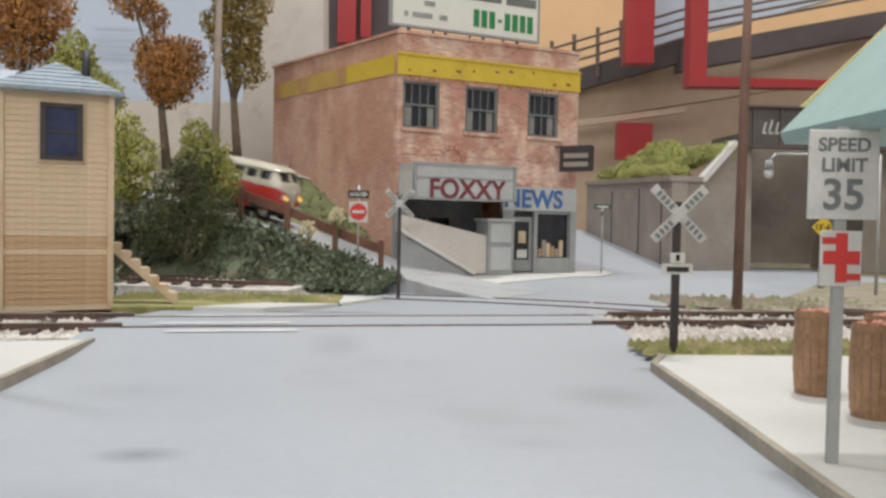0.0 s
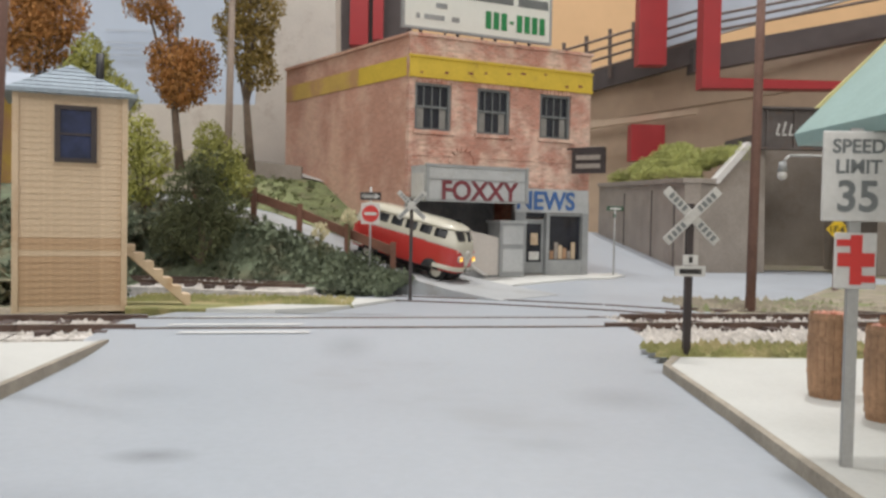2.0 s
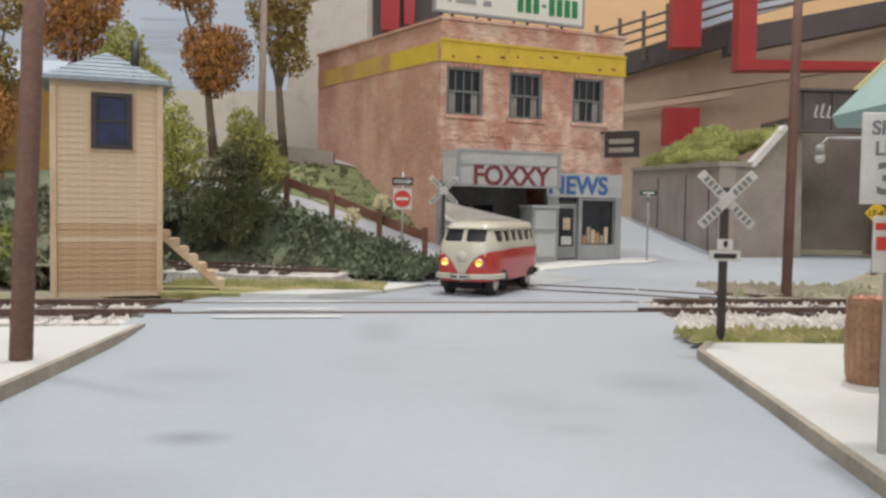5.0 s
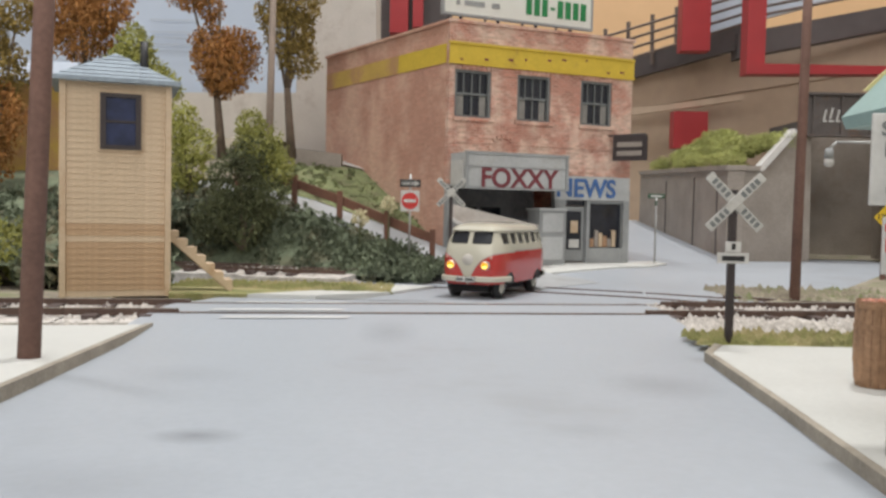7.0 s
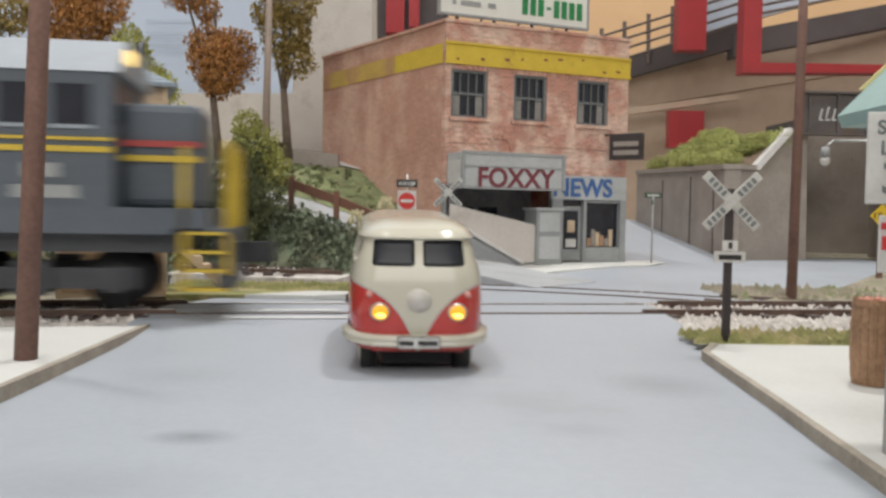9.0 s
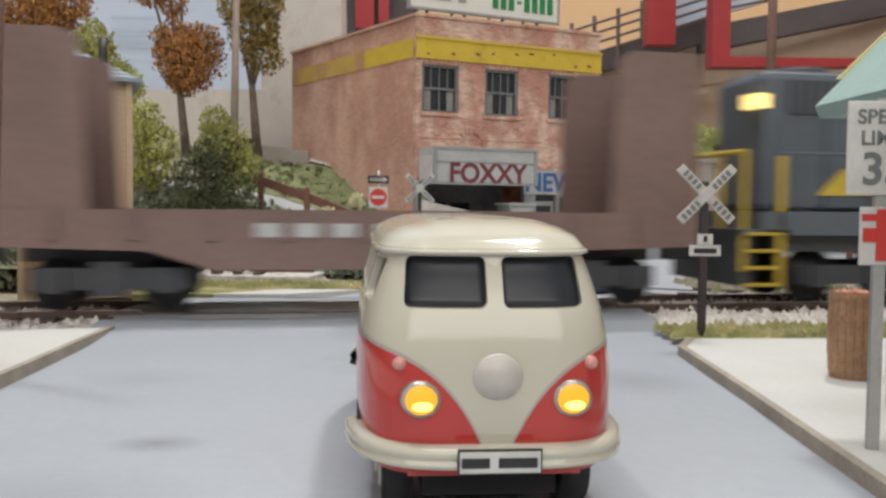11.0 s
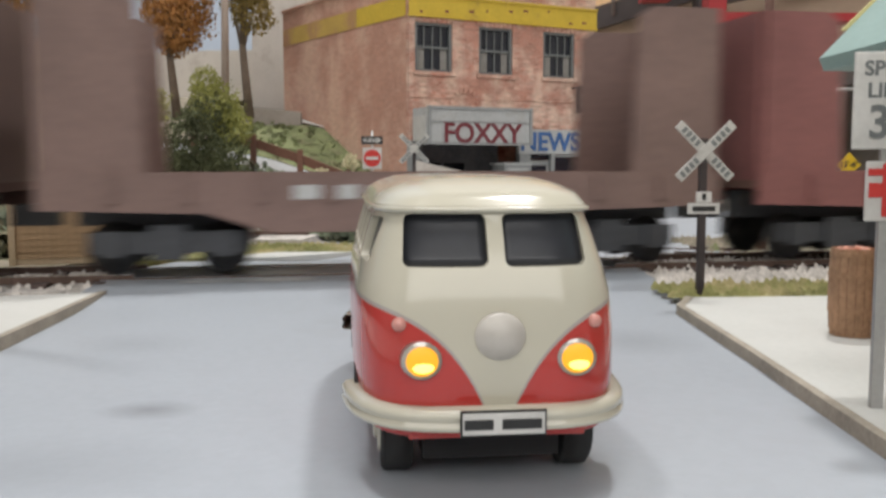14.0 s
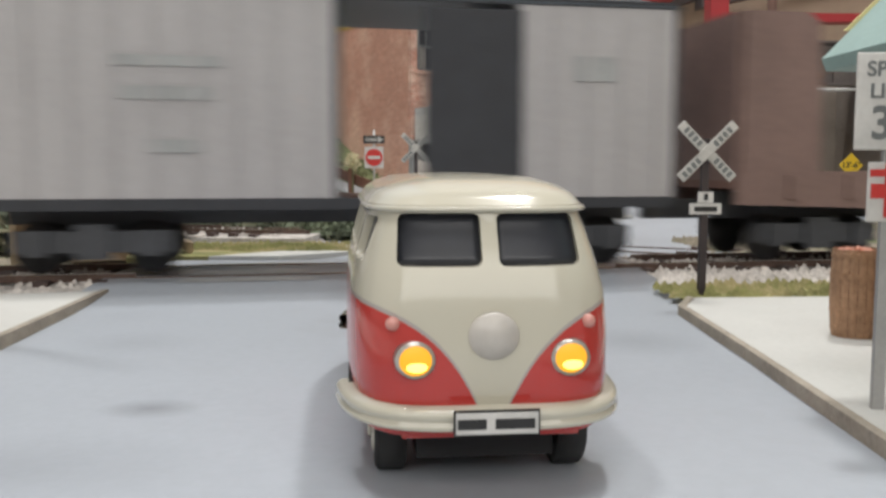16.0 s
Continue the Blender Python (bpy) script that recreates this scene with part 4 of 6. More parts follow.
def hillside_house():
    h = thing("hillside_house", -18.4, 36.0, 2.6, 8, "small amber house with a pale blue-grey roof behind the tower", "house")
    one("wall", M_YELLOWOLD, h, 0, 1.5, -0.5, 5.4, 3.0, 5.0)
    bm = bmesh.new()
    prism(bm, [(-3.0, -0.4, 4.45), (-3.0, 1.5, 5.5), (-3.0, 3.4, 4.45), (-3.0, 3.3, 4.35), (-3.0, -0.3, 4.35)], (6.1, 0, 0))
    part("roof", bm, M_HALLGREY, h, "pale blue-grey sheet roof")


hillside_house()


def turf_mound():
    rng = random.Random(21)
    bm = bmesh.new()
    for i in range(90):
        f, u = rng.random(), rng.random()
        y = 43.9 + 15.0 * f ** 1.3
        x = 14.2 + (3.2 if f < 0.12 else 2.6) * u
        top = 4.75 + 1.5 * u + 0.05 * (y - 44) + 0.7 * noise.noise(Vector((x * 0.5, y * 0.35, 3)))
        leaves(bm, (x, y, top), rng.uniform(0.45, 0.9), 420, 0.06, rng, 0.6)
    tagged(part("turf_mound", bm, M_TURF), "bright green shrubs on top of the retaining wall", "shrub", kind="stuff")


turf_mound()


# ---- trees ----
tree(-10.2, 41, 4.4, 9, 3.0, [(0.1, 0, 4.2, 1.5), (-0.5, 0, 5.0, 1.1), (0.7, 0, 4.9, 1.1), (-1.6, 0, 7.6, 1.1), (-0.9, 0.3, 8.6, 1.0), (-2.0, 0, 9.2, 0.9), (0, 0, 3.5, 0.9), (-0.6, 0, 6.8, 0.7)], M_RUSSET, "autumn tree with russet brown crown and slender trunk", 31)
tree(-7.0, 41, 4.4, 10, 3.2, [(0.2, 0, 4.6, 1.0), (-0.2, 0, 5.8, 1.3), (0.1, 0, 7.2, 1.35), (-0.4, 0, 8.5, 1.3), (0.4, 0, 9.6, 1.2), (-1.0, 0, 6.6, 0.8)], M_OLIVE, "autumn tree with olive brown crown", 32)
tree(-16.6, 41, 4.6, 9, 3.0, [(0, 0, 5.5, 1.7), (0.8, 0, 6.6, 1.5), (-1.0, 0, 6.4, 1.6), (0.3, 0, 7.8, 1.4)], M_RUSSET, "autumn tree with bright russet crown", 33)
tree(-14.0, 40, 3.4, 6, 2.5, [(0, 0, 4.8, 1.4), (-1.2, 0, 4.2, 1.0), (1.2, 0, 4.0, 1.1), (0.1, 0, 5.9, 0.9)], M_LIME, "lime green tree behind the tower", 34)
tree(-16.9, 33.5, 1.0, 8, 3.5, [(0, 0, 6.2, 1.3), (-1.0, 0, 5.4, 1.2), (-0.6, 0, 7.6, 1.3), (0.9, 0, 8.2, 0.8)], M_OLIVE, "olive green tree with pale trunk on the bank", 35)
tree(-17.5, 33, 1.0, 7, 2.5, [(0, 0, 3.0, 1.5), (0.6, 0, 4.4, 1.4), (-0.5, 0, 5.6, 1.2)], M_RUSSET, "amber autumn tree on the bank", 36)
tree(-20.5, 55, 7.0, 5, 1.5, [(0, 0, 3.2, 0.8), (0, 0, 4.4, 0.5), (0, 0, 2.4, 1.0)], M_BUSH, "small dark conifer on the skyline", 37)
tree(15.6, 24.5, -0.2, 11, 6, [(0.0, 0, 8.0, 1.0), (0.6, 0, 9.0, 1.1)], M_OLIVE, "olive tree beside the shelter", 38)


# ---- poles and signs ----
def utility_pole(x, y, z, h, r, lean, material, label, cross=False):
    t = thing("utility_pole", x, y, z, 0, label, "utility pole", "utility poles")
    bar("pole", material, t, (0, 0, -0.5), (math.tan(radians(lean)) * h, 0, h), r, r1=r * 0.8, n=14)
    if cross:
        one("crossarm", material, t, math.tan(radians(lean)) * h * 0.93, -0.2, h * 0.93, 2.0, 0.15, 0.18)
    return t


utility_pole(10.25, 25.7, 0.05, 12.0, 0.15, 0.4, M_POLE, "bare brown wooden utility pole by the track")
utility_pole(-5.42, 11.6, 0.14, 8.0, 0.15, 2.6, M_POLE, "leaning brown wooden utility pole on the pavement")
utility_pole(-7.6, 38.5, 3.2, 9.0, 0.17, 1.0, M_POLEGREY, "grey wooden utility pole among the trees", True)
utility_pole(-18.6, 41, 4.0, 10.0, 0.15, 0.0, M_POLEGREY, "grey wooden utility pole among the trees")


def crossbuck(x, y, z, h, label, plate=True):
    t = thing("crossbuck_sign", x, y, z, 0, label, "crossing sign", "crossbucks")
    one("post", M_FRAME, t, 0, 0, -0.15, 0.11, 0.11, h + 0.35)
    for sgn in (-1, 1):
        bm = bmesh.new()
        box(bm, 0, 0, -0.6, 0.155, 0.035, 1.2, bevel=0.008)
        arm = part("arm", bm, M_XBUCK, t)
        arm.matrix_basis = P(0, -0.10 - 0.022 * sgn, h, 0, 0, 45 * sgn)
        for k in (-5, -4, -3, -2, 2, 3, 4, 5):
            bm = bmesh.new()
            box(bm, 0, 0, -0.05, 0.10, 0.008, 0.06)
            d = part("letter_bar", bm, M_SASH, arm)
            d.matrix_basis = P(0, -0.022, 0.097 * k)
    if plate:
        one("number_plate", M_SIGNWHITE, t, 0, -0.08, h - 0.98, 0.5, 0.04, 0.17)
        one("number_plate", M_SIGNWHITE, t, 0, -0.08, h - 0.8, 0.24, 0.04, 0.17)
        one("plate_bar", M_SIGNBLACK, t, 0, -0.105, h - 0.94, 0.36, 0.012, 0.08)
        one("plate_bar", M_SIGNBLACK, t, 0, -0.105, h - 0.76, 0.06, 0.012, 0.1)
    return t


crossbuck(4.66, 14.3, 0.125, 2.28, "weathered white crossbuck railway sign on a dark post")
crossbuck(0.25, 28.4, -0.3, 3.05, "small weathered white crossbuck seen beside the ramp", False)


def disc(bm, x, y, z, r, d, n=28):
    rod(bm, (x, y, z), (x, y + d, z), r, n=n)


def no_entry():
    t = thing("no_entry_sign", -1.15, 30.9, 0.5, 0, "red do not enter sign and one way arrow on post", "road sign")
    bar("post", M_STEEL, t, (0, 0, -0.6), (0, 0, 2.9), 0.035)
    pl = one("plate", M_SIGNWHITE, t, 0, -0.05, 1.62, 0.64, 0.03, 0.72)
    bm = bmesh.new()
    disc(bm, 0, -0.085, 1.98, 0.29, 0.02)
    part("red_disc", bm, M_SIGNRED, pl)
    one("white_bar", M_SIGNWHITE, pl, 0, -0.1, 1.93, 0.42, 0.02, 0.1)
    ow = one("one_way_plate", M_SIGNBLACK, t, 0, -0.05, 2.45, 0.72, 0.03, 0.27)
    bm = bmesh.new()
    prism(bm, [(-0.3, -0.08, 2.53), (0.15, -0.08, 2.53), (0.15, -0.08, 2.48), (0.32, -0.08, 2.585), (0.15, -0.08, 2.69), (0.15, -0.08, 2.64), (-0.3, -0.08, 2.64)], (0, 0.012, 0))
    part("arrow", bm, M_SIGNWHITE, ow)
    writing("letters", "ONE WAY", 0.11, M_SIGNBLACK, ow, P(-0.06, -0.085, 2.585), 0.004)


no_entry()


def street_sign():
    t = thing("street_sign", 9.1, 38, 0.12, 0, "dark green street name sign on a thin post", "road sign")
    bar("post", M_STEEL, t, (0, 0, -0.1), (0, 0, 2.9), 0.04)
    for z, rz in ((2.75, 8), (2.45, 70)):
        one("name_plate", M_SIGNGREEN, t, 0, 0, z, 0.75, 0.04, 0.2, rz=rz)
        one("name_bar", M_SIGNWHITE, t, 0, -0.03, z + 0.06, 0.5, 0.02, 0.07, rz=8) if rz == 8 else None


street_sign()


def clearance_sign():
    t = thing("clearance_sign", 16.2, 32.5, 0.05, 0, "yellow diamond clearance sign on a wooden post", "road sign")
    one("post", M_POLE, t, 0, 0.06, -0.5, 0.2, 0.1, 2.7)
    bm = bmesh.new()
    prism(bm, [(0, -0.02, 1.75), (0.45, -0.02, 2.2), (0, -0.02, 2.65), (-0.45, -0.02, 2.2)], (0, 0.03, 0))
    d = part("diamond", bm, M_SIGNYELLOW, t)
    writing("letters", "13'-6\"", 0.3, M_SIGNBLACK, d, P(0, -0.03, 2.2), 0.004)


clearance_sign()


def speed_sign():
    t = thing("speed_limit_sign", 4.02, 7.75, 0.08, -6, "white speed limit sign over a small red and white sign", "road sign")
    one("post", M_STEEL, t, 0, 0.03, -0.12, 0.1, 0.06, 3.17)
    p = one("plate", M_SIGNWHITE, t, 0, -0.02, 2.22, 0.62, 0.03, 0.8, bevel=0.012)
    for z, s, w in ((2.88, 0.17, "SPEED"), (2.70, 0.17, "LIMIT"), (2.43, 0.38, "35")):
        writing("letters", w, s, M_SASH, p, P(0, -0.04, z), 0.003)
    q = one("plate", M_SIGNWHITE, t, 0, -0.02, 1.62, 0.37, 0.03, 0.5, bevel=0.012)
    one("red_bar", M_SIGNRED, q, 0, -0.04, 1.82, 0.32, 0.012, 0.12)
    one("red_bar", M_SIGNRED, q, 0, -0.043, 1.66, 0.1, 0.012, 0.44)
    one("red_bar", M_SIGNRED, q, 0.1, -0.04, 1.68, 0.14, 0.012, 0.06)
    one("red_bar", M_SIGNRED, q, -0.1, -0.04, 2.0, 0.14, 0.012, 0.06)


speed_sign()


def street_lamp():
    t = thing("street_lamp", 16.9, 30, 0.05, 0, "thin grey street lamp arm with a white globe", "street lamp")
    bar("post", M_STEEL, t, (0, 0, -0.5), (0, 0, 4.75), 0.06)
    bar("arm", M_STEEL, t, (0, 0, 4.72), (-3.7, 0, 4.7), 0.045)
    bar("arm", M_STEEL, t, (-3.7, 0, 4.7), (-3.95, 0, 4.45), 0.045)
    bar("socket", M_GREY, t, (-3.95, 0, 4.48), (-3.95, 0, 4.15), 0.12, r1=0.17)
    bm = bmesh.new()
    bmesh.ops.create_uvsphere(bm, u_segments=14, v_segments=9, radius=0.17, matrix=Matrix.Translation((-3.95, 0, 4.02)))
    part("globe", bm, M_SIGNWHITE, t, "white glass globe", True)


street_lamp()


# ---- barrels and shelter on the pavement ----
def barrel(x, y, z, s=1.0):
    t = thing("barrel", x, y, z, 20 * x, "brown wooden stave barrel standing on the pavement", "barrel", "barrels")
    n = 18
    prof = [(0.0, 0.235), (0.15, 0.253), (0.35, 0.266), (0.5, 0.27), (0.65, 0.268), (0.85, 0.26), (1.0, 0.25)]
    for i in range(n):
        bm = bmesh.new()
        a0, a1 = 2 * math.pi * (i + 0.03) / n, 2 * math.pi * (i + 0.97) / n
        o = [[bm.verts.new((r * k * s * math.cos(a), r * k * s * math.sin(a), h * s)) for a, k in ((a0, 0.985), ((a0 + a1) / 2, 1.0), (a1, 0.985))] for h, r in prof]
        for r0, r1 in zip(o, o[1:]):
            for k in range(2):
                bm.faces.new((r0[k], r0[k + 1], r1[k + 1], r1[k]))
        part("stave", bm, M_BARREL, t)
    bm = bmesh.new()
    rod(bm, (0, 0, 0.01), (0, 0, 0.95 * s), 0.215 * s, n=18)
    part("head", bm, M_POLE, t)
    for h, r in ((0.1, 0.251), (0.3, 0.268), (0.7, 0.271), (0.93, 0.261)):
        bm = bmesh.new()
        rod(bm, (0, 0, h * s - 0.025), (0, 0, h * s + 0.025), r * s, n=24)
        part("hoop", bm, M_BARREL, t)
    rng = random.Random(int(100 * x))
    bm = bmesh.new()
    for k in range(26):
        a, q = rng.uniform(0, 2 * math.pi), 0.2 * s * math.sqrt(rng.random())
        bmesh.ops.create_icosphere(bm, subdivisions=1, radius=rng.uniform(0.04, 0.06) * s, matrix=Matrix.Translation((q * math.cos(a), q * math.sin(a), (0.99 - 0.2 * q) * s)))
    part("fill", bm, M_FRUIT, t, "heap of small reddish fruit", True)


barrel(5.45, 11.0, 0.105, 1.07)
barrel(5.5, 9.7, 0.095, 1.07)
barrel(6.15, 10.6, 0.1, 1.07)


def shelter():
    t = thing("station_shelter", 0, 0, 0, 0, "small building with a cream roof and teal roof edge", "building")
    bm = bmesh.new()
    prism(bm, [(4.08, 4.5, 3.22), (6.5, 4.5, 5.7), (9.0, 4.5, 3.22), (9.0, 4.5, 3.1), (4.13, 4.5, 3.1)], (0, 4.7, 0))
    part("roof", bm, M_TEAL, t, "teal painted roof edge")
    bm = bmesh.new()
    prism(bm, [(4.3, 9.2, 3.5), (6.4, 9.2, 5.56), (8.5, 9.2, 3.5)], (0, 0.03, 0))
    part("gable_panel", bm, M_CREAMROOF, t)
    bm = bmesh.new()
    prism(bm, [(4.55, 4.6, 3.64), (6.45, 4.6, 5.58), (6.47, 4.6, 5.55), (4.57, 4.6, 3.6)], (0, 4.2, 0))
    part("roof_top", bm, M_CREAMROOF, t)
    one("wall", M_BOARD, t, 7.6, 6.7, 0.04, 2.4, 4.2, 3.1)
    for y in (4.8, 8.9):
        one("post", M_BOARD, t, 6.1, y, 0.04, 0.14, 0.14, 3.1)


shelter()


# ---- the hall behind the layout ----
def hall_piece(name, pts, depth, material, label, category="wall"):
    return wall_piece(name, pts, depth, material, label, category)


hall_piece("backdrop", [(-125, 82, -3), (-6, 82, -3), (-6, 82, 142), (-125, 82, 142)], (0, 1, 0), M_SKY, "backdrop board painted as hazy blue sky", "backdrop")
hall_piece("hall_wall_back", [(-6, 95, -3), (126, 95, -3), (126, 95, 40), (-6, 95, 40)], (0, 1, 0), M_ORANGE, "orange wall at the end of the hall")
# Out of view; kept pale so the bus roof mirrors white.
hall_piece("hall_wall_back_upper", [(-6, 95.2, 40), (126, 95.2, 40), (126, 95.2, 142), (-6, 95.2, 142)], (0, 1, 0), M_HALLWALL, "unseen pale upper hall wall, added to whiten bus roof reflections")
hall_piece("shelf_fascia", [(12.99, 70.00, 12.34), (20.75, 62.00, 13.91), (20.72, 62.00, 15.69), (12.96, 70.00, 13.77)], (0, 1.5, 0), M_HALLDARK, "dark fascia of an upper shelf layout", "shelf")
hall_piece("shelf_fascia_low", [(20.17, 62.00, 13.11), (31.30, 54.00, 14.60), (31.27, 54.00, 15.98), (20.14, 62.00, 14.81)], (0, 1.5, 0), M_HALLDARK, "dark fascia of an upper shelf layout", "shelf")
hall_piece("shelf_soffit", [(13.21, 71.00, 10.22), (32.21, 55.50, 12.39), (32.14, 55.50, 16.22), (13.15, 71.00, 13.75)], (0, 2, 0), M_WALLBEIGE, "beige boarded edge of the upper shelf", "shelf")
hall_piece("shelf_panel", [(13.2, 71.2, 1.5), (34.2, 54.2, 1.5), (34.2, 54.2, 12.6), (13.2, 71.2, 10.21)], (0, 2, 0), M_WALLBEIGE, "beige wall panel under the upper shelf", "shelf")
hall_piece("shelf_rail_board", [(12.85, 69.00, 9.56), (20.62, 62.00, 10.23), (20.61, 62.00, 10.63), (12.84, 69.00, 10.08)], (0, 1, 0), M_WALLBEIGE, "beige batten under the upper shelf", "shelf")
hall_piece("grey_panel", [(18.58, 66.00, 15.41), (34.72, 60.00, 19.34), (34.58, 60.00, 27.00), (18.44, 66.00, 23.24)], (0, 1, 0), M_HALLGREY, "blue grey translucent panel", "panel")
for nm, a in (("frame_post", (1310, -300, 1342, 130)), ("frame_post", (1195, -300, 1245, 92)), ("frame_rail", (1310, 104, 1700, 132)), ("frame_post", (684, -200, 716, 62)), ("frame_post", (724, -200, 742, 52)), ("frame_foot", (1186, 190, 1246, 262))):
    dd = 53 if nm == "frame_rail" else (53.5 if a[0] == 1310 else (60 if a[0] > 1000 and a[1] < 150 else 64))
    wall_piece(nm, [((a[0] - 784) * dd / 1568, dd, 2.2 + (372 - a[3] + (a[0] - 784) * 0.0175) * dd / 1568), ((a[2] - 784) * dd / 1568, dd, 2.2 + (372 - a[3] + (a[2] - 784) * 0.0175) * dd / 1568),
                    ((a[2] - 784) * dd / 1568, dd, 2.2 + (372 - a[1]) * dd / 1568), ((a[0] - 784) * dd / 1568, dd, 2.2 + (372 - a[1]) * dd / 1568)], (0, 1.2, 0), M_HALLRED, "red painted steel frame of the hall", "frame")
# Flat slab; the recess's shade is put into its dark colour.
hall_piece("recess_shade_panel", [(-5.35, 66.00, 26.19), (0.20, 66.00, 26.29), (0.42, 66.00, 13.66), (-5.13, 66.00, 13.56)], (0, 1, 0), M_HALLDARK, "flat dark panel standing in for a shaded recess beside the pillar")


def hall_railing():
    t = thing("hall_railing", 0, 0, 0, 0, "thin dark steel railing on the upper shelf", "railing")
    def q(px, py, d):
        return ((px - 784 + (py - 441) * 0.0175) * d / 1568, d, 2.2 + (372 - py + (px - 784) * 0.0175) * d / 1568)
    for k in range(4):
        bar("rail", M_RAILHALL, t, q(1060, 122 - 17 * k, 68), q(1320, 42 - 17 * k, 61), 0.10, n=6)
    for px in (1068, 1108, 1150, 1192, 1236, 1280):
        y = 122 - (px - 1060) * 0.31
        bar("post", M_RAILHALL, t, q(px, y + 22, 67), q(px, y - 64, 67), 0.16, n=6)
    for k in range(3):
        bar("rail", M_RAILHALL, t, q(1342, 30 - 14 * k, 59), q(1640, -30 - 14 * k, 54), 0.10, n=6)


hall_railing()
hall_piece("painted_railing", [(-27.32, 80.00, 17.14), (-23.24, 80.00, 17.11), (-23.24, 80.00, 17.00), (-27.32, 80.00, 17.04)], (0, 0.05, 0), M_HALLGREY, "thin rail line on the painted backdrop", "backdrop")
for k in range(3):
    hall_piece("painted_railing", [(-27 + 0 * k, 81.5, 19.0 - 1.1 * k), (-22.6, 81.5, 19.0 - 1.1 * k), (-22.6, 81.5, 18.85 - 1.1 * k), (-27, 81.5, 18.85 - 1.1 * k)], (0, 0.05, 0), M_HALLGREY, "thin rail line on the painted backdrop", "backdrop")
hall_piece("hall_ceiling", [(-126, -113, 142), (126, -113, 142), (126, 97, 142), (-126, 97, 142)], (0, 0, 1), M_HALLWALL, "plain pale ceiling of the hall", "ceiling")
hall_piece("hall_wall_left", [(-125, -110, -3), (-125, 90, -3), (-125, 90, 142), (-125, -110, 142)], (1, 0, 0), M_HALLWALL, "plain plaster wall of the hall")
hall_piece("hall_wall_right", [(125, -110, -3), (125, 96, -3), (125, 96, 142), (125, -110, 142)], (1, 0, 0), M_HALLWALL, "plain plaster wall of the hall")
hall_piece("hall_wall_front", [(-125, -112, -3), (125, -112, -3), (125, -112, 142), (-125, -112, 142)], (0, -1, 0), M_HALLWALL, "plain plaster wall of the hall")


# ---- the microbus ----
def bus_profile(z):
    """Half width, front y and rear y of the body at height z."""
    tab = [(0.30, 0.74, -1.98, 2.00), (0.42, 0.79, -2.04, 2.05), (0.70, 0.815, -2.08, 2.08), (1.00, 0.815, -2.07, 2.08), (1.25, 0.80, -2.03, 2.06), (1.42, 0.765, -1.97, 2.03), (1.60, 0.72, -1.88, 1.99), (1.74, 0.68, -1.80, 1.94),
           (1.80, 0.69, -1.80, 1.93), (1.87, 0.645, -1.71, 1.85), (1.925, 0.56, -1.53, 1.69), (1.97, 0.43, -1.26, 1.43), (1.99, 0.20, -0.9, 1.0)]
    for a, b in zip(tab, tab[1:]):
        if z <= b[0]:
            f = max(0, (z - a[0]) / (b[0] - a[0]))
            return tuple(a[k] + (b[k] - a[k]) * f for k in (1, 2, 3))
    return tab[-1][1:]


def bus_front_y(x, z, off=0.0):
    w, yf, yr = bus_profile(z)
    mid = (yf + yr) / 2
    return mid - (mid - yf) * (max(0.0, 1 - abs(x / (w + 0.001)) ** 4.2)) ** (1 / 6.0) - off


def bus_side_x(y, z):
    w, yf, yr = bus_profile(z)
    mid, hl = (yf + yr) / 2, (yr - yf) / 2
    return w * max(0.0, 1 - abs((y - mid) / hl) ** 6.0) ** (1 / 4.2)


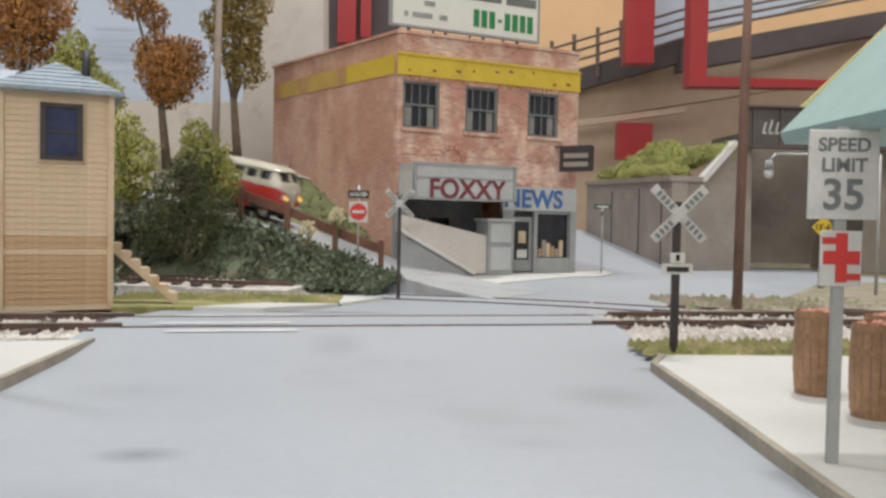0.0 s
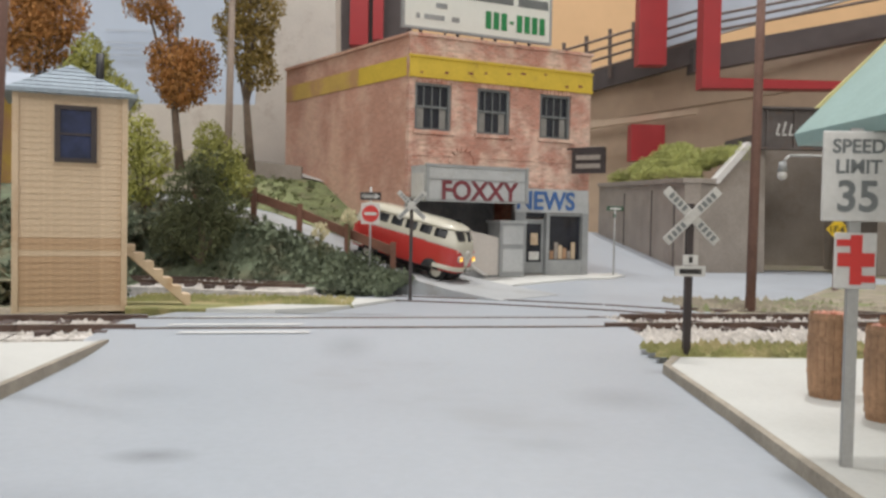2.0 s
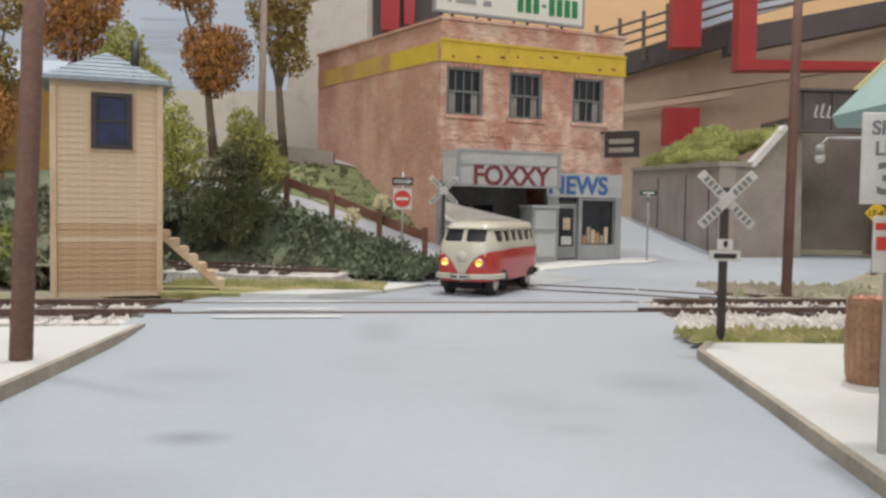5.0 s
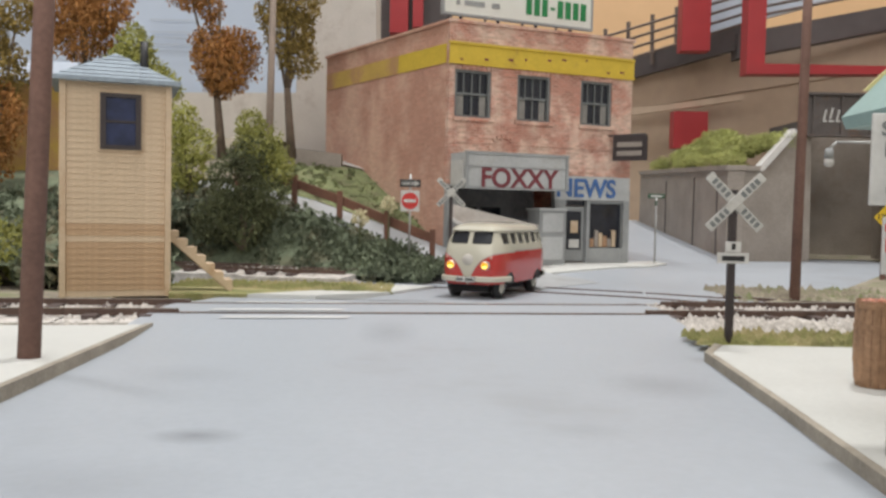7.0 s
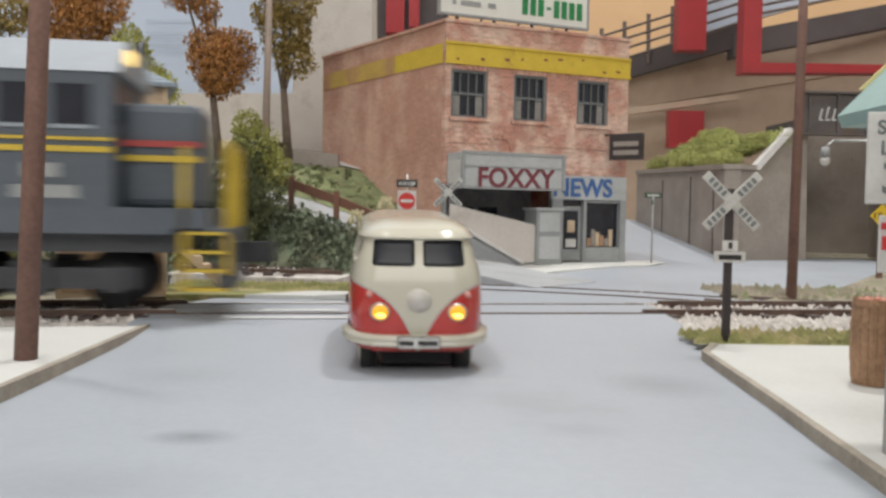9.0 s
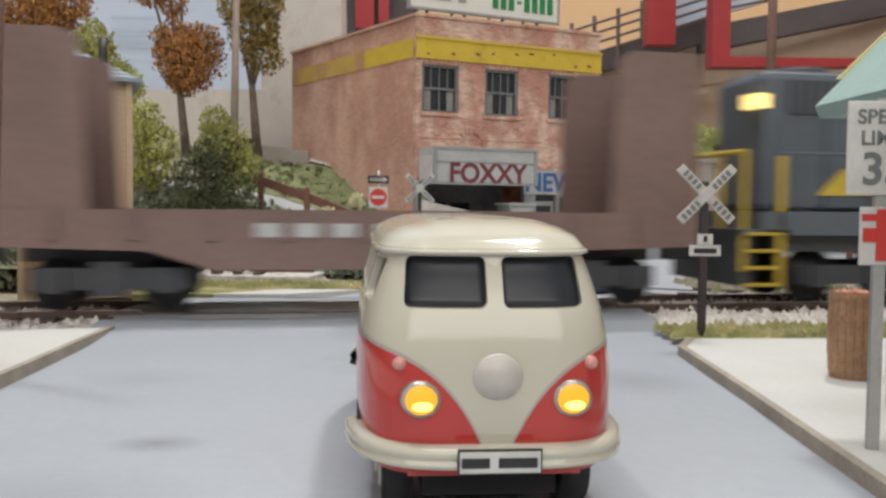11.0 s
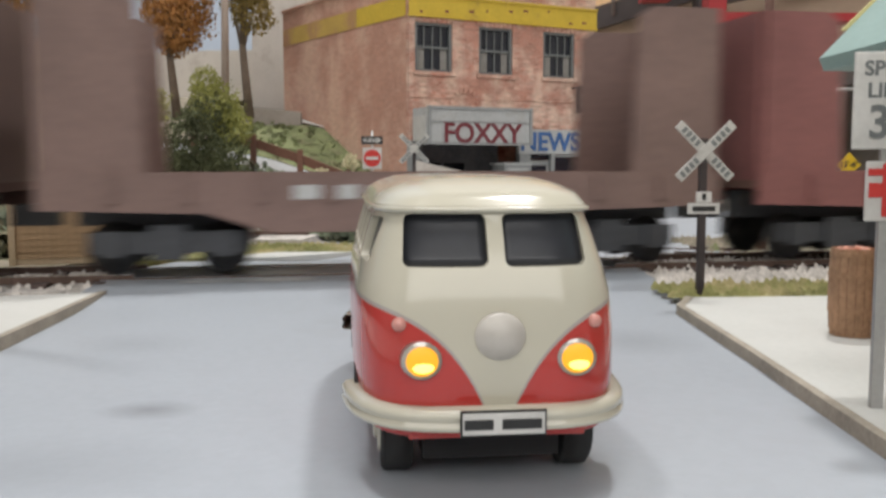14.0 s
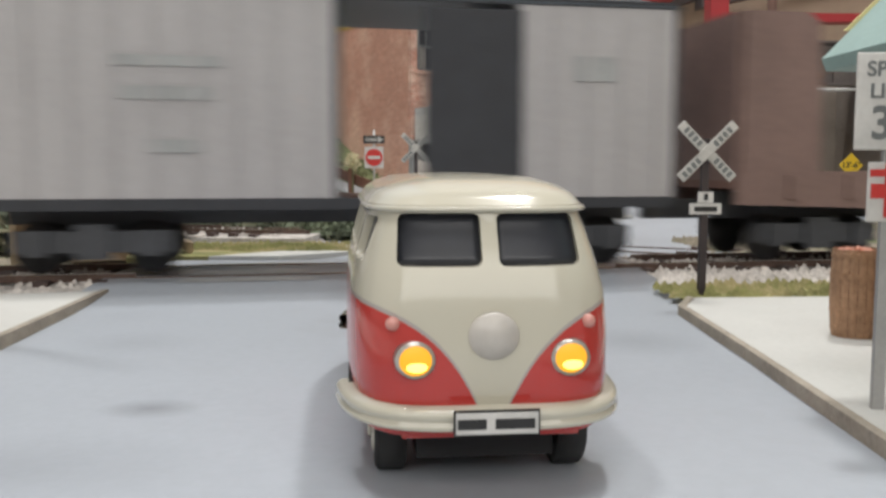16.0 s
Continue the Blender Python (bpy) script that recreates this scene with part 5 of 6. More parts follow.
def two_tone():
    """Cream over red paint; the line swoops down to a point on the nose."""
    m = bpy.data.materials.new("two_tone_enamel")
    m.use_nodes = True
    nt = m.node_tree
    bsdf = nt.nodes["Principled BSDF"]
    bsdf.inputs["Roughness"].default_value = 0.14
    bsdf.inputs["Coat Weight"].default_value = 0.2
    tc = nt.nodes.new("ShaderNodeTexCoord")
    sep = nt.nodes.new("ShaderNodeSeparateXYZ")
    nt.links.new(tc.outputs["Object"], sep.inputs[0])

    def op(kind, a, b=None):
        n = nt.nodes.new("ShaderNodeMath")
        n.operation = kind
        for i, v in enumerate((a, b)):
            if v is None:
                continue
            if isinstance(v, (int, float)):
                n.inputs[i].default_value = v
            else:
                nt.links.new(v, n.inputs[i])
        return n.outputs[0]

    ax = op("ABSOLUTE", op("MULTIPLY", sep.outputs[0], 97))
    e = op("POWER", 2.718, op("DIVIDE", ax, -0.27))
    swoop = op("ADD", op("MULTIPLY", op("SUBTRACT", 1.0, e), 0.93), 0.33)
    front = op("LESS_THAN", sep.outputs[1], -0.9 * K)
    line = op("ADD", op("MULTIPLY", swoop, front), op("MULTIPLY", op("SUBTRACT", 1.0, front), 1.24))
    over = op("SUBTRACT", op("MULTIPLY", sep.outputs[2], 97), line)
    cream = op("GREATER_THAN", over, 0.0)
    trim = op("LESS_THAN", op("ABSOLUTE", over), 0.014)
    mix = nt.nodes.new("ShaderNodeMix")
    mix.data_type = "RGBA"
    nt.links.new(cream, mix.inputs[0])
    mix.inputs[6].default_value = (0.44, 0.042, 0.036, 1)
    mix.inputs[7].default_value = (0.50, 0.475, 0.39, 1)
    mix2 = nt.nodes.new("ShaderNodeMix")
    mix2.data_type = "RGBA"
    nt.links.new(trim, mix2.inputs[0])
    nt.links.new(mix.outputs[2], mix2.inputs[6])
    mix2.inputs[7].default_value = (0.36, 0.33, 0.31, 1)
    nt.links.new(mix2.outputs[2], bsdf.inputs["Base Color"])
    nz = nt.nodes.new("ShaderNodeTexNoise")
    nz.inputs["Scale"].default_value = 500
    nt.links.new(tc.outputs["Object"], nz.inputs["Vector"])
    b = nt.nodes.new("ShaderNodeBump")
    b.inputs["Strength"].default_value, b.inputs["Distance"].default_value = 0.12, 0.01 * K
    nt.links.new(nz.outputs["Fac"], b.inputs["Height"])
    nt.links.new(b.outputs[0], bsdf.inputs["Normal"])
    return m


M_TWOTONE = two_tone()


def patch(bm, f, us, vs, thick):
    """A curved plate over a surface f(u, v) -> point; thick: push along y or x given as a vector."""
    g = [[bm.verts.new(f(u, v)) for u in us] for v in vs]
    for j in range(len(vs) - 1):
        for i in range(len(us) - 1):
            bm.faces.new((g[j][i], g[j][i + 1], g[j + 1][i + 1], g[j + 1][i]))
    r = bmesh.ops.extrude_face_region(bm, geom=bm.faces[:])
    for v in r["geom"]:
        if isinstance(v, bmesh.types.BMVert):
            v.co += Vector(thick)


def microbus():
    t = thing("microbus", 0, 0, 0, 0, "red and cream toy microbus with lit amber headlamps", "bus")
    bm = bmesh.new()
    n = 72
    loops = []
    zs = [0.39, 0.42, 0.46, 0.55, 0.7, 0.85, 1.0, 1.12, 1.25, 1.34, 1.42, 1.5, 1.6, 1.68, 1.74, 1.765, 1.78, 1.80, 1.835, 1.87, 1.9, 1.925, 1.95, 1.97, 1.99]
    for z in zs:
        w, yf, yr = bus_profile(z)
        mid, hl = (yf + yr) / 2, (yr - yf) / 2
        ring = []
        for i in range(n):
            a = 2 * math.pi * i / n
            c, s = math.cos(a), math.sin(a)
            ring.append(bm.verts.new((w * math.copysign(abs(c) ** (2 / 4.2), c), mid + hl * math.copysign(abs(s) ** (2 / 6.0), s), z)))
        loops.append(ring)
    for a, b in zip(loops, loops[1:]):
        for i in range(n):
            bm.faces.new((a[i], a[(i + 1) % n], b[(i + 1) % n], b[i]))
    bm.faces.new(loops[-1])
    bm.faces.new(loops[0][::-1])
    body = part("body", bm, M_TWOTONE, t, smooth=True)
    # gutter round the roof
    bm = bmesh.new()
    rings = []
    for z, k in ((1.755, 0.002), (1.765, 0.03), (1.785, 0.03), (1.795, 0.002)):
        w, yf, yr = bus_profile(1.77)
        mid, hl = (yf + yr) / 2, (yr - yf) / 2
        rings.append([bm.verts.new(((w + k) * math.copysign(abs(math.cos(a)) ** (2 / 4.2), math.cos(a)), mid + (hl + k) * math.copysign(abs(math.sin(a)) ** (2 / 6.0), math.sin(a)), z)) for a in [2 * math.pi * i / n for i in range(n)]])
    for a, b in zip(rings, rings[1:]):
        for i in range(n):
            bm.faces.new((a[i], a[(i + 1) % n], b[(i + 1) % n], b[i]))
    part("roof_gutter", bm, M_CREAM, body, smooth=True)
    # window openings, cut as pockets into the shell, with recessed panes
    def rounded(a0, a1, b0, b1, slant, r=0.045):
        pts = []
        for cx, cz, q in ((a1 - r, b1 - r, 0), (a0 + r, b1 - r, 1), (a0 + r, b0 + r, 2), (a1 - r, b0 + r, 3)):
            for k in range(5):
                a = math.pi / 2 * (q + k / 4)
                u, v = cx + r * math.cos(a), cz + r * math.sin(a)
                pts.append((u - slant * (u - a0) / (a1 - a0) * (v - b0) / (b1 - b0), v))
        return pts

    holes = bmesh.new()

    def pocket(pts, surface, push):
        n_p = len(pts)
        out = [holes.verts.new(surface(u, v, 0.25 * push)) for u, v in pts]
        inn = [holes.verts.new(surface(u, v, -0.13 * push)) for u, v in pts]
        for k in range(n_p):
            holes.faces.new((out[k], out[(k + 1) % n_p], inn[(k + 1) % n_p], inn[k]))
        bmesh.ops.triangulate(holes, faces=[holes.faces.new(out[::-1]), holes.faces.new(inn)])

    panes = []
    for s in (-1, 1):
        def front(u, v, off, s=s):
            return Vector((s * u, bus_front_y(s * u, v) - off, v))

        pocket(rounded(0.048, 0.535, 1.43, 1.75, 0.02), front, 1.0)
        bm = bmesh.new()
        patch(bm, lambda u, v: front(0.038 + 0.51 * u, 1.42 + 0.34 * v, -0.065), span(0, 1, 8), span(0, 1, 5), (0, 0.006, 0))
        panes.append(("windscreen", bm, "dark windscreen pane"))
        for k in range(6):
            y0 = -1.52 + k * 0.54

            def flank(u, v, off, s=s):
                return Vector((s * (bus_side_x(u, v) + off), u, v))

            pocket(rounded(y0, y0 + 0.44, 1.43, 1.715, 0.0, 0.04), flank, 0.8)
            bm = bmesh.new()
            patch(bm, lambda u, v: flank(y0 - 0.01 + 0.46 * u, 1.42 + 0.305 * v, -0.055), span(0, 1, 3), span(0, 1, 4), (-s * 0.006, 0, 0))
            panes.append(("side_window", bm, ""))
    bmesh.ops.recalc_face_normals(holes, faces=holes.faces[:])
    cutter = part("cutter", holes, M_TWOTONE)
    mod = body.modifiers.new("windows", "BOOLEAN")
    mod.object, mod.operation, mod.solver = cutter, "DIFFERENCE", "EXACT"
    bpy.context.view_layer.update()
    cut = bpy.data.meshes.new_from_object(body.evaluated_get(bpy.context.evaluated_depsgraph_get()))
    body.modifiers.clear()
    body.data = cut
    bpy.data.objects.remove(cutter)
    for p in cut.polygons:
        p.use_smooth = True
    cut.set_sharp_from_angle(angle=radians(38))
    for name, bm, label in panes:
        part(name, bm, M_SCREEN, body, label, True)
    # lamps
    for s in (-1, 1):
        x, z = s * 0.44, 0.88
        y = bus_front_y(x, z)
        bm = bmesh.new()
        rod(bm, (x, y + 0.04, z), (x, y - 0.035, z), 0.122, 0.11, 28)
        rim = part("headlamp_rim", bm, M_CHROME, body, "dull metal lamp ring", True)
        bm = bmesh.new()
        bmesh.ops.create_uvsphere(bm, u_segments=24, v_segments=12, radius=0.094, matrix=Matrix.Translation((x, y - 0.03, z)) @ Matrix.Diagonal((1, 0.35, 1, 1)))
        lens = part("headlamp", bm, M_LENS, rim, "glowing amber headlamp", True)
        bm = bmesh.new()
        bmesh.ops.create_uvsphere(bm, u_segments=16, v_segments=8, radius=0.06, matrix=Matrix.Translation((x + 0.005, y - 0.052, z - 0.035)) @ Matrix.Diagonal((1.0, 0.35, 0.55, 1)))
        part("bulb", bm, M_HOT, lens, "", True)
        xi, zi = s * 0.56, 1.09
        bm = bmesh.new()
        bmesh.ops.create_uvsphere(bm, u_segments=14, v_segments=8, radius=0.045, matrix=Matrix.Translation((xi, bus_front_y(xi, zi), zi)))
        part("indicator", bm, M_PINK, body, "small pinkish indicator lens", True)
    bm = bmesh.new()
    ye = bus_front_y(0, 1.02)
    rod(bm, (0, ye + 0.03, 1.02), (0, ye - 0.02, 1.02), 0.15, 0.14, 32)
    part("emblem", bm, M_EMBLEM, body, "round dull silver nose emblem", True)
    # bumpers
    for front in (True, False):
        bm = bmesh.new()
        prof = [(0.0, 0.45), (0.09, 0.454), (0.125, 0.468), (0.13, 0.495), (0.108, 0.512), (0.108, 0.522), (0.125, 0.54), (0.12, 0.572), (0.09, 0.595), (0.0, 0.60)]
        rows = []
        w, yf, yr = 0.80, -2.08, 2.08
        for i in range(41):
            a = -math.pi * (0.5 + 0.42 * (i - 20) / 20) if front else math.pi * (0.5 + 0.42 * (i - 20) / 20)
            c, s = math.cos(a), math.sin(a)
            px, py = w * math.copysign(abs(c) ** (2 / 3.6), c), (2.05) * math.copysign(abs(s) ** (2 / 6.0), s)
            nx, ny = c, s * 1.2
            ln = math.hypot(nx, ny)
            rows.append([bm.verts.new((px + nx / ln * d * 0.85, py + ny / ln * d, z)) for d, z in prof])
        for a, b in zip(rows, rows[1:]):
            for k in range(len(prof) - 1):
                bm.faces.new((a[k], a[k + 1], b[k + 1], b[k]))
        bp = part("bumper", bm, M_CREAM, t, "cream ridged bumper", True)
        if front:
            one("plate", M_SIGNBLACK, bp, 0, -2.19, 0.445, 0.48, 0.02, 0.155)
            one("plate_face", M_SIGNWHITE, bp, 0, -2.203, 0.458, 0.458, 0.012, 0.129)
            for k, (x, wd) in enumerate(((-0.14, 0.16), (0.10, 0.22))):
                one("plate_bar", M_SIGNBLACK, bp, x, -2.212, 0.49, wd, 0.008, 0.06)
    one("floor_pan", M_UNDER, t, 0, 0, 0.17, 0.82, 3.5, 0.2)
    one("front_apron", M_RED, t, 0, -1.93, 0.375, 1.02, 0.1, 0.07)
    for sx in (-1, 1):
        for y in (-1.4, 1.2):
            bm = bmesh.new()
            for (xa, ra), (xb, rb) in zip(((0.46, 0.27), (0.48, 0.3), (0.63, 0.3), (0.65, 0.27)), ((0.48, 0.3), (0.63, 0.3), (0.65, 0.27), (0.655, 0.2))):
                rod(bm, (sx * xa, 0, 0), (sx * xb, 0, 0), ra, rb, 24)
            wh = part("wheel", bm, M_TYRE, t, "", True)
            wh.matrix_basis = P(0, y, 0.3)
            bm = bmesh.new()
            rod(bm, (sx * 0.64, 0, 0), (sx * 0.67, 0, 0), 0.19, 0.17, 20)
            rod(bm, (sx * 0.67, 0, 0), (sx * 0.695, 0, 0), 0.09, 0.07, 16)
            part("hub_cap", bm, M_CREAM, wh, "", True)
            bm = bmesh.new()
            ya = y * 0.86
            rod(bm, (sx * 0.72, ya, 0.395), (sx * 0.808, ya, 0.395), 0.3, n=28)
            bmesh.ops.bisect_plane(bm, geom=bm.verts[:] + bm.edges[:] + bm.faces[:], plane_co=(0, 0, 0.395), plane_no=(0, 0, -1), clear_outer=True)
            part("wheel_arch", bm, M_UNDER, t, "", True)
    return t


# ---- the train ----
def truck(t, x, big=False):
    """A bogie with side frame, wheels and springs; the train runs along local x."""
    r = 0.5 if big else 0.42
    gap = 2.5 if big else 1.7
    for s in (-1, 1):
        fr = one("bogie_frame", M_LOCODARK, t, x, s * 1.0, 0.35, gap + 0.7, 0.16, 0.34)
        one("bogie_spring", M_LOCODARK, fr, x, s * 1.1, 0.25, 0.55, 0.12, 0.55)
        for k in (-0.5, 0.5):
            one("axle_box", M_LOCODARK, fr, x + k * gap, s * 1.09, 0.3, 0.34, 0.14, 0.4)
    for k in (-0.5, 0.5):
        for s in (-1, 1):
            bar("wheel", M_BLACK, t, (x + k * gap, s * 0.68, r), (x + k * gap, s * 0.82, r), r, n=20)


def locomotive():
    L = 15.4
    hood_x0, hood_x1, cab_x1, nose = -14.5, -3.3, -1.3, 0.75
    t = thing("diesel_locomotive", 0, 0, 0, 0, "slate grey diesel road switcher with red and yellow bands", "locomotive")
    one("frame_sill", M_LOCO, t, (-L + nose) / 2, 0, 1.25, L + nose - 1.2, 2.9, 0.42)
    one("frame_under", M_LOCODARK, t, (-L + nose) / 2, 0, 0.95, L + nose - 2, 2.3, 0.3)
    one("long_hood", M_LOCO, t, (hood_x0 + hood_x1) / 2, 0, 1.67, hood_x1 - hood_x0, 1.75, 2.55, bevel=0.14)
    one("hood_roof", M_LOCOTOP, t, (hood_x0 + hood_x1) / 2, 0, 4.21, hood_x1 - hood_x0 - 0.3, 1.2, 0.06)
    for i in range(3):
        bar("roof_fan", M_LOCODARK, t, (-13.3 + i * 1.4, 0, 4.2), (-13.3 + i * 1.4, 0, 4.38), 0.55, n=20)
    one("exhaust_cover", M_LOCO, t, -7.5, 0, 4.24, 2.0, 0.9, 0.18)
    for a, b in ((-14.0, -11.2), (-8.8, -7.2), (-5.4, -4.2)):
        g = one("intake_grille", M_LOCODARK, t, (a + b) / 2, -0.9, 3.45, b - a, 0.05, 0.6)
        for k in range(int((b - a) / 0.2)):
            one("grille_slat", M_LOCO, g, a + 0.1 + 0.2 * k, -0.935, 3.47, 0.04, 0.03, 0.56)
    for i in range(9):
        one("hood_door", M_LOCO, t, -13.8 + i * 0.98, -0.89, 1.75, 0.84, 0.05, 1.55)
    cab = one("cab", M_LOCO, t, (hood_x1 + cab_x1) / 2, 0, 1.67, cab_x1 - hood_x1, 2.85, 2.1)
    bm = bmesh.new()
    prism(bm, [(hood_x1 - 0.05, -1.47, 3.77), (hood_x1 - 0.05, -0.8, 4.35), (hood_x1 - 0.05, 0.8, 4.35), (hood_x1 - 0.05, 1.47, 3.77)], (cab_x1 - hood_x1 + 0.15, 0, 0))
    part("cab_roof", bm, M_LOCOTOP, cab, "pale dusty cab roof")
    for i in range(2):
        w = one("cab_window", M_GLASS, cab, -2.72 + i * 0.8, -1.44, 2.95, 0.56, 0.04, 0.62)
        one("window_frame", M_LOCOTOP, w, -2.72 + i * 0.8, -1.45, 2.88, 0.64, 0.02, 0.06)
    one("cab_window", M_GLASS, cab, cab_x1 + 0.01, -0.9, 3.0, 0.04, 0.7, 0.6)
    one("short_hood", M_LOCO, t, (cab_x1 - 0.75 + nose) / 2, 0, 1.67, nose - 0.75 - cab_x1, 1.75, 1.7, bevel=0.14)
    for s in (-1, 1):
        y = s * 0.92
        bm = bmesh.new()
        prism(bm, [(-11.8, y, 2.92), (-5.2, y, 2.92), (-3.35, y, 2.56), (-3.35, y, 2.64), (-4.8, y, 3.3), (-11.3, y, 3.3)], (0, s * 0.03, 0))
        part("red_band", bm, M_LOCORED, t)
        bm = bmesh.new()
        prism(bm, [(-13.4, y, 1.97), (-4.6, y, 1.97), (-3.35, y, 2.38), (-3.35, y, 2.48), (-5.6, y, 2.46), (-12.9, y, 2.46)], (0, s * 0.03, 0))
        part("yellow_band", bm, M_LOCOYEL, t)
        one("red_band", M_LOCORED, t, -0.66, y, 2.66, 1.25, 0.03, 0.1)
        one("yellow_band", M_LOCOYEL, t, -0.66, y, 2.42, 1.25, 0.03, 0.1)
        one("yellow_band", M_LOCOYEL, t, -2.3, s * 1.45, 2.52, 1.98, 0.03, 0.09)
        one("yellow_band", M_LOCOYEL, t, -2.3, s * 1.45, 2.70, 1.98, 0.03, 0.05)
        em = one("herald", M_LOCORED, t, -7.1, s * 0.96, 2.1, 1.35, 0.03, 1.2, bevel=0.01)
        for z, h in ((2.1, 0.08), (2.42, 0.12), (2.65, 0.2), (3.18, 0.1)):
            one("herald_bar", M_SIGNWHITE, em, -7.1, s * 0.985, z, 1.28, 0.02, h)
        for x in (-7.76, -6.44):
            one("herald_bar", M_SIGNWHITE, em, x, s * 0.985, 2.15, 0.07, 0.02, 1.1)
        for x, z, w, h in ((-2.35, 2.12, 0.5, 0.22), (-2.3, 1.8, 0.95, 0.2)):
            one("lettering_bar", M_GREY, t, x, s * 1.45, z, w, 0.02, h)
    one("number_lamp", M_AMBER, t, -14.5, -0.62, 3.55, 0.3, 0.5, 0.26)
    one("number_lamp", M_AMBER, t, cab_x1 + 0.1, -0.7, 4.0, 0.12, 0.5, 0.2)
    bar("fuel_tank", M_LOCO, t, (-9.9, 0, 0.85), (-4.9, 0, 0.85), 0.74, n=24)
    for y in (-0.9, 0.9):
        bar("air_reservoir", M_LOCODARK, t, (-10.1, y * 1.35, 1.2), (-5.4, y * 1.35, 1.2), 0.18)
    for x in (-12.2, -2.6):
        truck(t, x, big=True)
    for e, x in ((-1, -L + 0.35), (1, nose - 0.35)):
        one("pilot", M_LOCODARK, t, x, 0, 0.35, 0.25, 2.7, 1.0)
        one("end_platform", M_LOCO, t, x - 0.35 * e, 0, 1.25, 0.9, 2.9, 0.1)
        for y in (-1.35, -0.5, 0.5, 1.35):
            bar("handrail_post", M_LOCOYEL, t, (x + 0.05 * e, y, 0.6 if abs(y) > 1 else 1.3), (x + 0.05 * e, y, 2.75), 0.05, n=8)
        bar("handrail", M_LOCOYEL, t, (x + 0.05 * e, -1.35, 2.72), (x + 0.05 * e, 1.35, 2.72), 0.05, n=8)
        for k in range(4):
            one("step", M_LOCOYEL, t, x - 0.3 * e, -1.35, 0.35 + 0.3 * k, 0.7, 0.25, 0.05)
        one("step_side", M_LOCOYEL, t, x - 0.62 * e, -1.42, 0.35, 0.1, 0.06, 2.3)
        one("coupler", M_BLACK, t, x + 0.4 * e, 0, 0.75, 0.7, 0.3, 0.35)
    bar("handrail", M_LOCO, t, (-L + 1, -1.38, 2.7), (-3.4, -1.38, 2.7), 0.03, n=6)
    for i in range(8):
        bar("stanchion", M_LOCO, t, (-L + 1.4 + i * 1.5, -1.38, 1.6), (-L + 1.4 + i * 1.5, -1.38, 2.7), 0.03, n=6)
    return t


def bulkhead_flat(L, material, label):
    t = thing("bulkhead_flat_car", 0, 0, 0, 0, label, "freight car", "freight cars")
    one("deck", M_POLE, t, -L / 2, 0, 1.32, L - 0.3, 2.7, 0.14)
    for s in (-1, 1):
        bm = bmesh.new()
        prism(bm, [(-L + 0.15, s * 1.38, 1.62), (-0.15, s * 1.38, 1.62), (-0.15, s * 1.38, 1.05), (-2.6, s * 1.38, 0.98), (-3.6, s * 1.38, 0.68), (-L + 3.6, s * 1.38, 0.68), (-L + 2.6, s * 1.38, 0.98), (-L + 0.15, s * 1.38, 1.05)], (0, s * 0.1, 0))
        part("side_sill", bm, material, t)
        for i in range(9):
            one("stake_pocket", material, t, -1.2 - i * (L - 2.4) / 8, s * 1.51, 1.15, 0.16, 0.08, 0.4)
        for x in (-L / 2 - 1.5, -L / 2 - 0.9, -L / 2 - 0.3, -L / 2 + 0.4):
            one("lettering_bar", M_LIGHTGREY, t, x, s * 1.495, 1.2, 0.4, 0.02, 0.22)
    for e, x in ((1, -0.25), (-1, -L + 0.25)):
        bh = one("bulkhead", material, t, x, 0, 1.46, 0.2, 2.75, 2.9)
        for y in (-1.3, -0.5, 0.5, 1.3):
            one("bulkhead_post", material, bh, x - e * 0.2, y, 1.46, 0.2, 0.16, 2.9)
        for s in (-1, 1):
            bm = bmesh.new()
            prism(bm, [(x, s * 1.4, 1.5), (x - e * 1.5, s * 1.4, 1.5), (x - e * 1.4, s * 1.4, 4.2), (x - e * 1.15, s * 1.4, 4.36), (x, s * 1.4, 4.36)], (0, s * 0.06, 0))
            part("bulkhead_gusset", bm, material, bh)
        for k in range(5):
            one("bulkhead_plank", material, bh, x - e * 0.12, 0, 1.6 + 0.55 * k, 0.06, 2.6, 0.45)
        one("coupler", M_BLACK, t, x + e * 0.4, 0, 0.75, 0.7, 0.3, 0.35)
    one("centre_sill", M_LOCODARK, t, -L / 2, 0, 0.75, L - 1, 0.6, 0.5)
    for x in (-2.0, -L + 2.0):
        truck(t, x)
    return t


